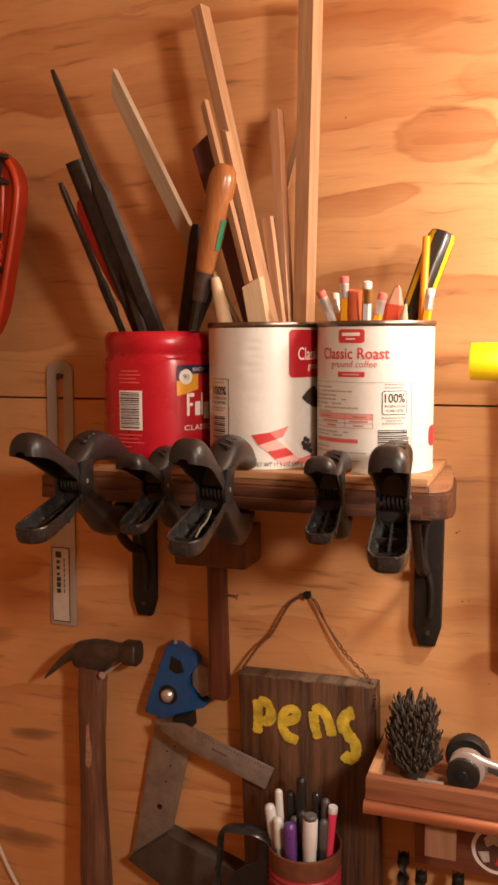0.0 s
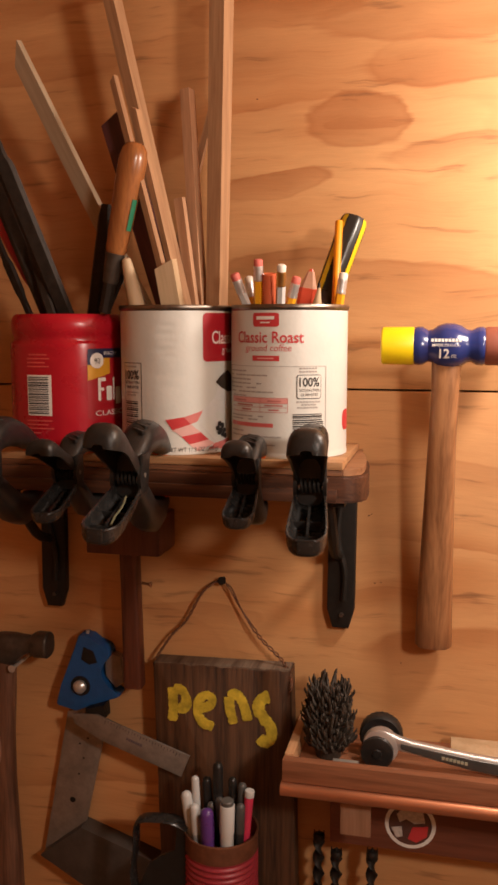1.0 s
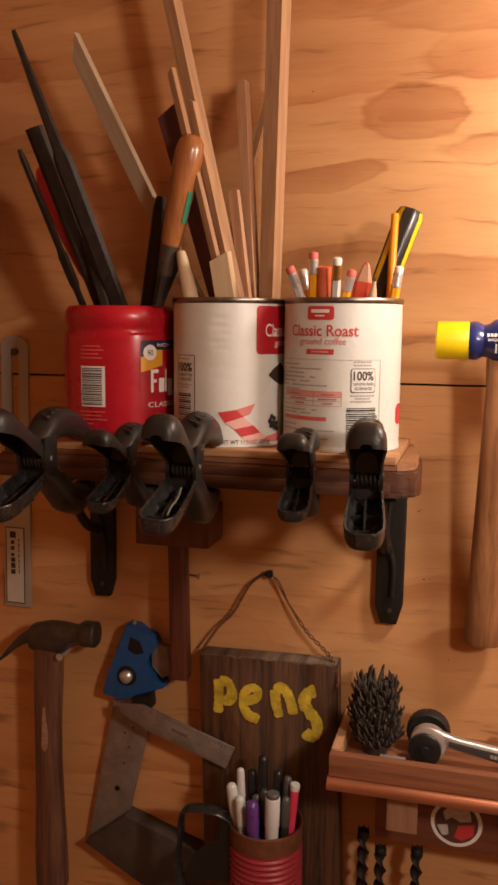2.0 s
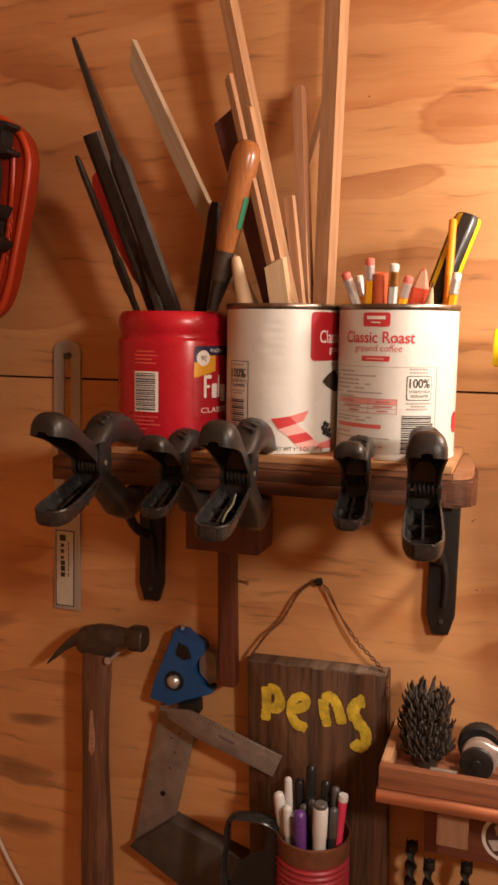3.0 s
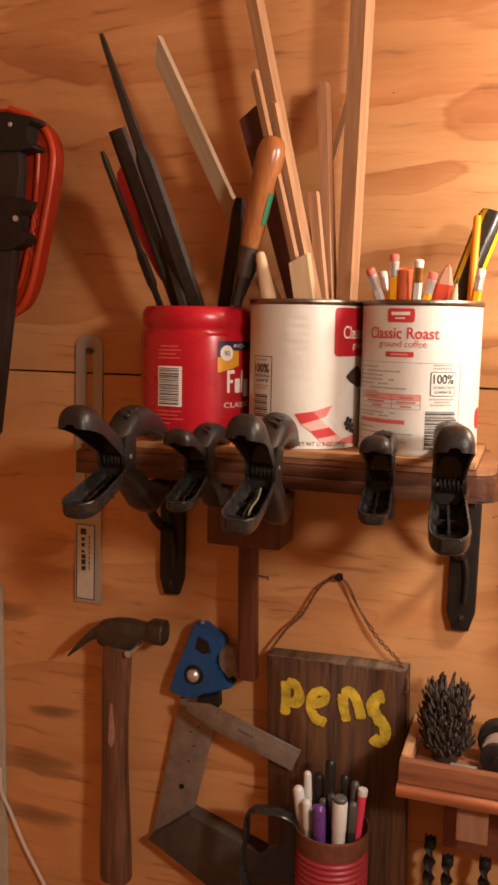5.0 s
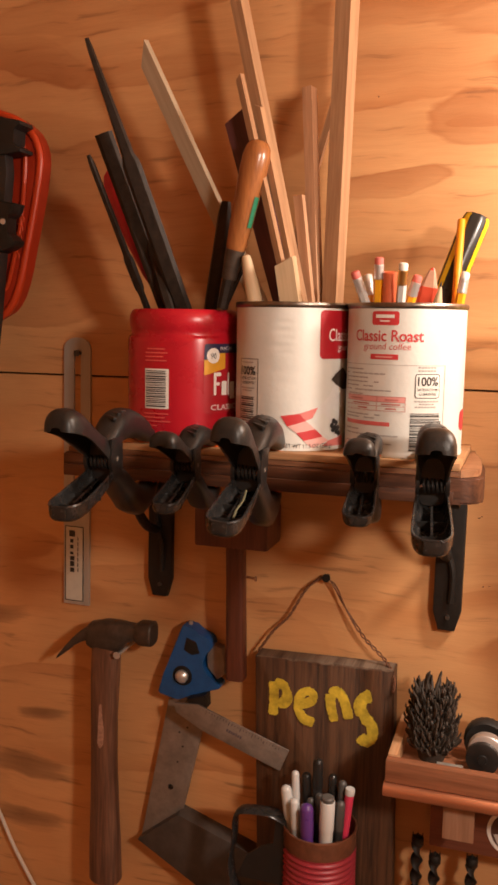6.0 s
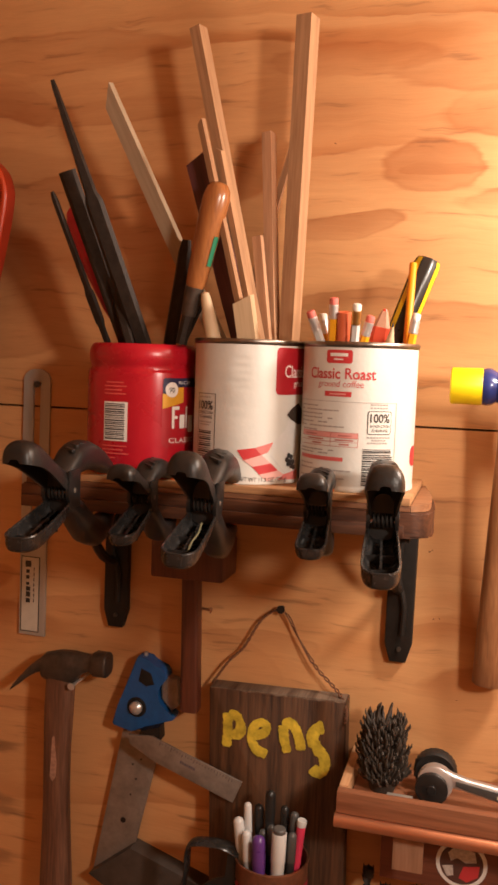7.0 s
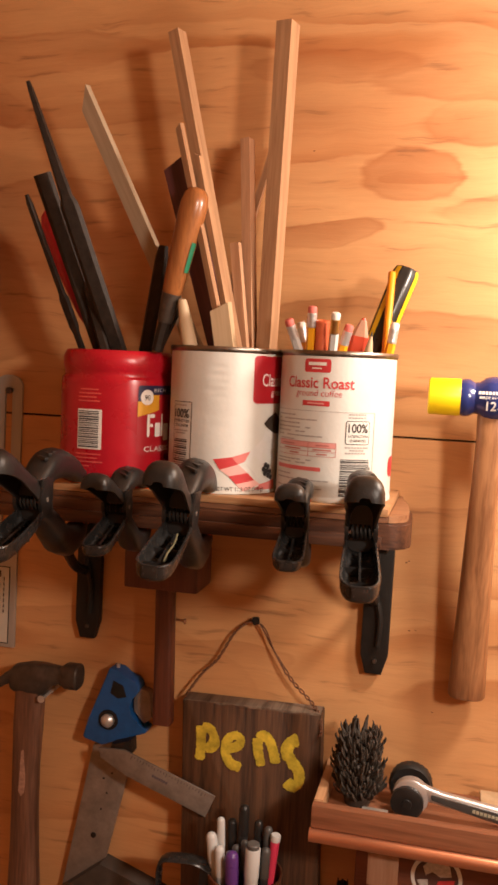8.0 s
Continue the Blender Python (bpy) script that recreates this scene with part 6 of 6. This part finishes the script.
turned(bm, (0.1912, -0.0650, 1.2240), (0, 1, 0), [(0, 0.0), (0, 0.0150), (0.001, 0.0164), (0.010, 0.0164), (0.011, 0.0150), (0.011, 0)], 36)
part("ratchet_head", bm, CHROME, rt)
bm = bmesh.new()
rows = ((0.1990, 1.2300, 0.0085), (0.2080, 1.2280, 0.0068), (0.2200, 1.2255, 0.0062), (0.2450, 1.2218, 0.0068), (0.2750, 1.2172, 0.0078), (0.3200, 1.2130, 0.0085), (0.3700, 1.2130, 0.0085), (0.3760, 1.2130, 0.0060))
loft(bm, [(x, -0.0600, z, 0.0045, h) for x, z, h in rows], n=16, power=3.5, axis="x")
hnd = part("shank", bm, CHROME, rt, "chrome shank")
bm = bmesh.new()
loft(bm, [(x, -0.0648, z, 0.0006, h) for x, z, h in ((0.2100, 1.2272, 0.0026), (0.2200, 1.2252, 0.0034), (0.2450, 1.2212, 0.0044), (0.2750, 1.2166, 0.0052), (0.3200, 1.2126, 0.0058), (0.3260, 1.2122, 0.0045))], n=12, power=4, axis="x")
inset = part("inset", bm, mat("dark_inset", (0.11, 0.11, 0.105), 0.38, metal=0.5), hnd, "dark recessed panel")
bm = bmesh.new()
for k in range(7):
    box(bm, 0.2470 + 0.0034 * k, 0.2496 + 0.0034 * k, -0.0660, -0.0653, 1.2190 - 0.00048 * k, 1.2218 - 0.00048 * k)
part("maker_bar", bm, mat("pale_stamp", (0.45, 0.42, 0.30), 0.5), inset, "plain pale maker bars")
solo("wood_offcut", box(bmesh.new(), 0.2550, 0.3450, -0.0450, -0.0120, 1.2042, 1.2170, 0.001), PINE_PALE, "pale pine offcut lying in the tray", "offcut")
solo("metal_strip", box(bmesh.new(), 0.1480, 0.1720, -0.0860, -0.0700, 1.2042, 1.2115, 0.0008), ALU, "short pale aluminium strip in the tray", "metal strip")
solo("steel_rod", rod(bmesh.new(), (0.185, -0.083, 1.2068), (0.245, -0.080, 1.2068), 0.0024, n=12), CHROME, "thin shiny steel rod in the tray", "rod")


# drill bits
def drill_bit(x, top, label):
    b = thing("drill_bit", (x, -0.030, 0.97), label, "drill bit", "drill bits below the tray")
    bm = bmesh.new()
    loops = []
    for k in range(81):
        z = top - 0.012 - 0.105 * k / 80
        t = k * 0.24
        loops.append([(x + 0.0062 * (math.cos(t) * c - 0.42 * math.sin(t) * s), -0.030 + 0.0062 * (math.sin(t) * c + 0.42 * math.cos(t) * s), z) for c, s in [(math.cos(q), math.sin(q)) for q in [2 * math.pi * j / 10 for j in range(10)]]])
    rings(bm, loops)
    part("flute", bm, IRON, b, "twisted black flute")
    part("tip", turned(bmesh.new(), (x, -0.030, top - 0.013), (0, 0, 1), [(0, 0.0044), (0.002, 0.0056), (0.006, 0.0060), (0.0085, 0.0046), (0.0095, 0.0015), (0.0125, 0.0004)], 12), IRON, b)
    part("spur", rod(bmesh.new(), (x - 0.0045, -0.030, top - 0.006), (x - 0.0048, -0.030, top - 0.0005), 0.0012, 0.0004, 6), IRON, b)
    part("spur", rod(bmesh.new(), (x + 0.0045, -0.030, top - 0.006), (x + 0.0048, -0.030, top - 0.0005), 0.0012, 0.0004, 6), IRON, b)
    return b


drill_bit(0.1300, 1.1135, "black twisted auger bit with a spurred tip")
drill_bit(0.1475, 1.0975, "short black twisted auger bit")
drill_bit(0.1830, 1.1020, "black twisted auger bit below the cleat")
rack = thing("bit_rack", (0.2, -0.02, 0.97), "dark wooden drill bit rack on the wall", "rack")
part("rail", box(bmesh.new(), 0.110, 0.60, -0.048, 0, 0.975, 1.010, 0.0015), CLEAT_RED, rack)
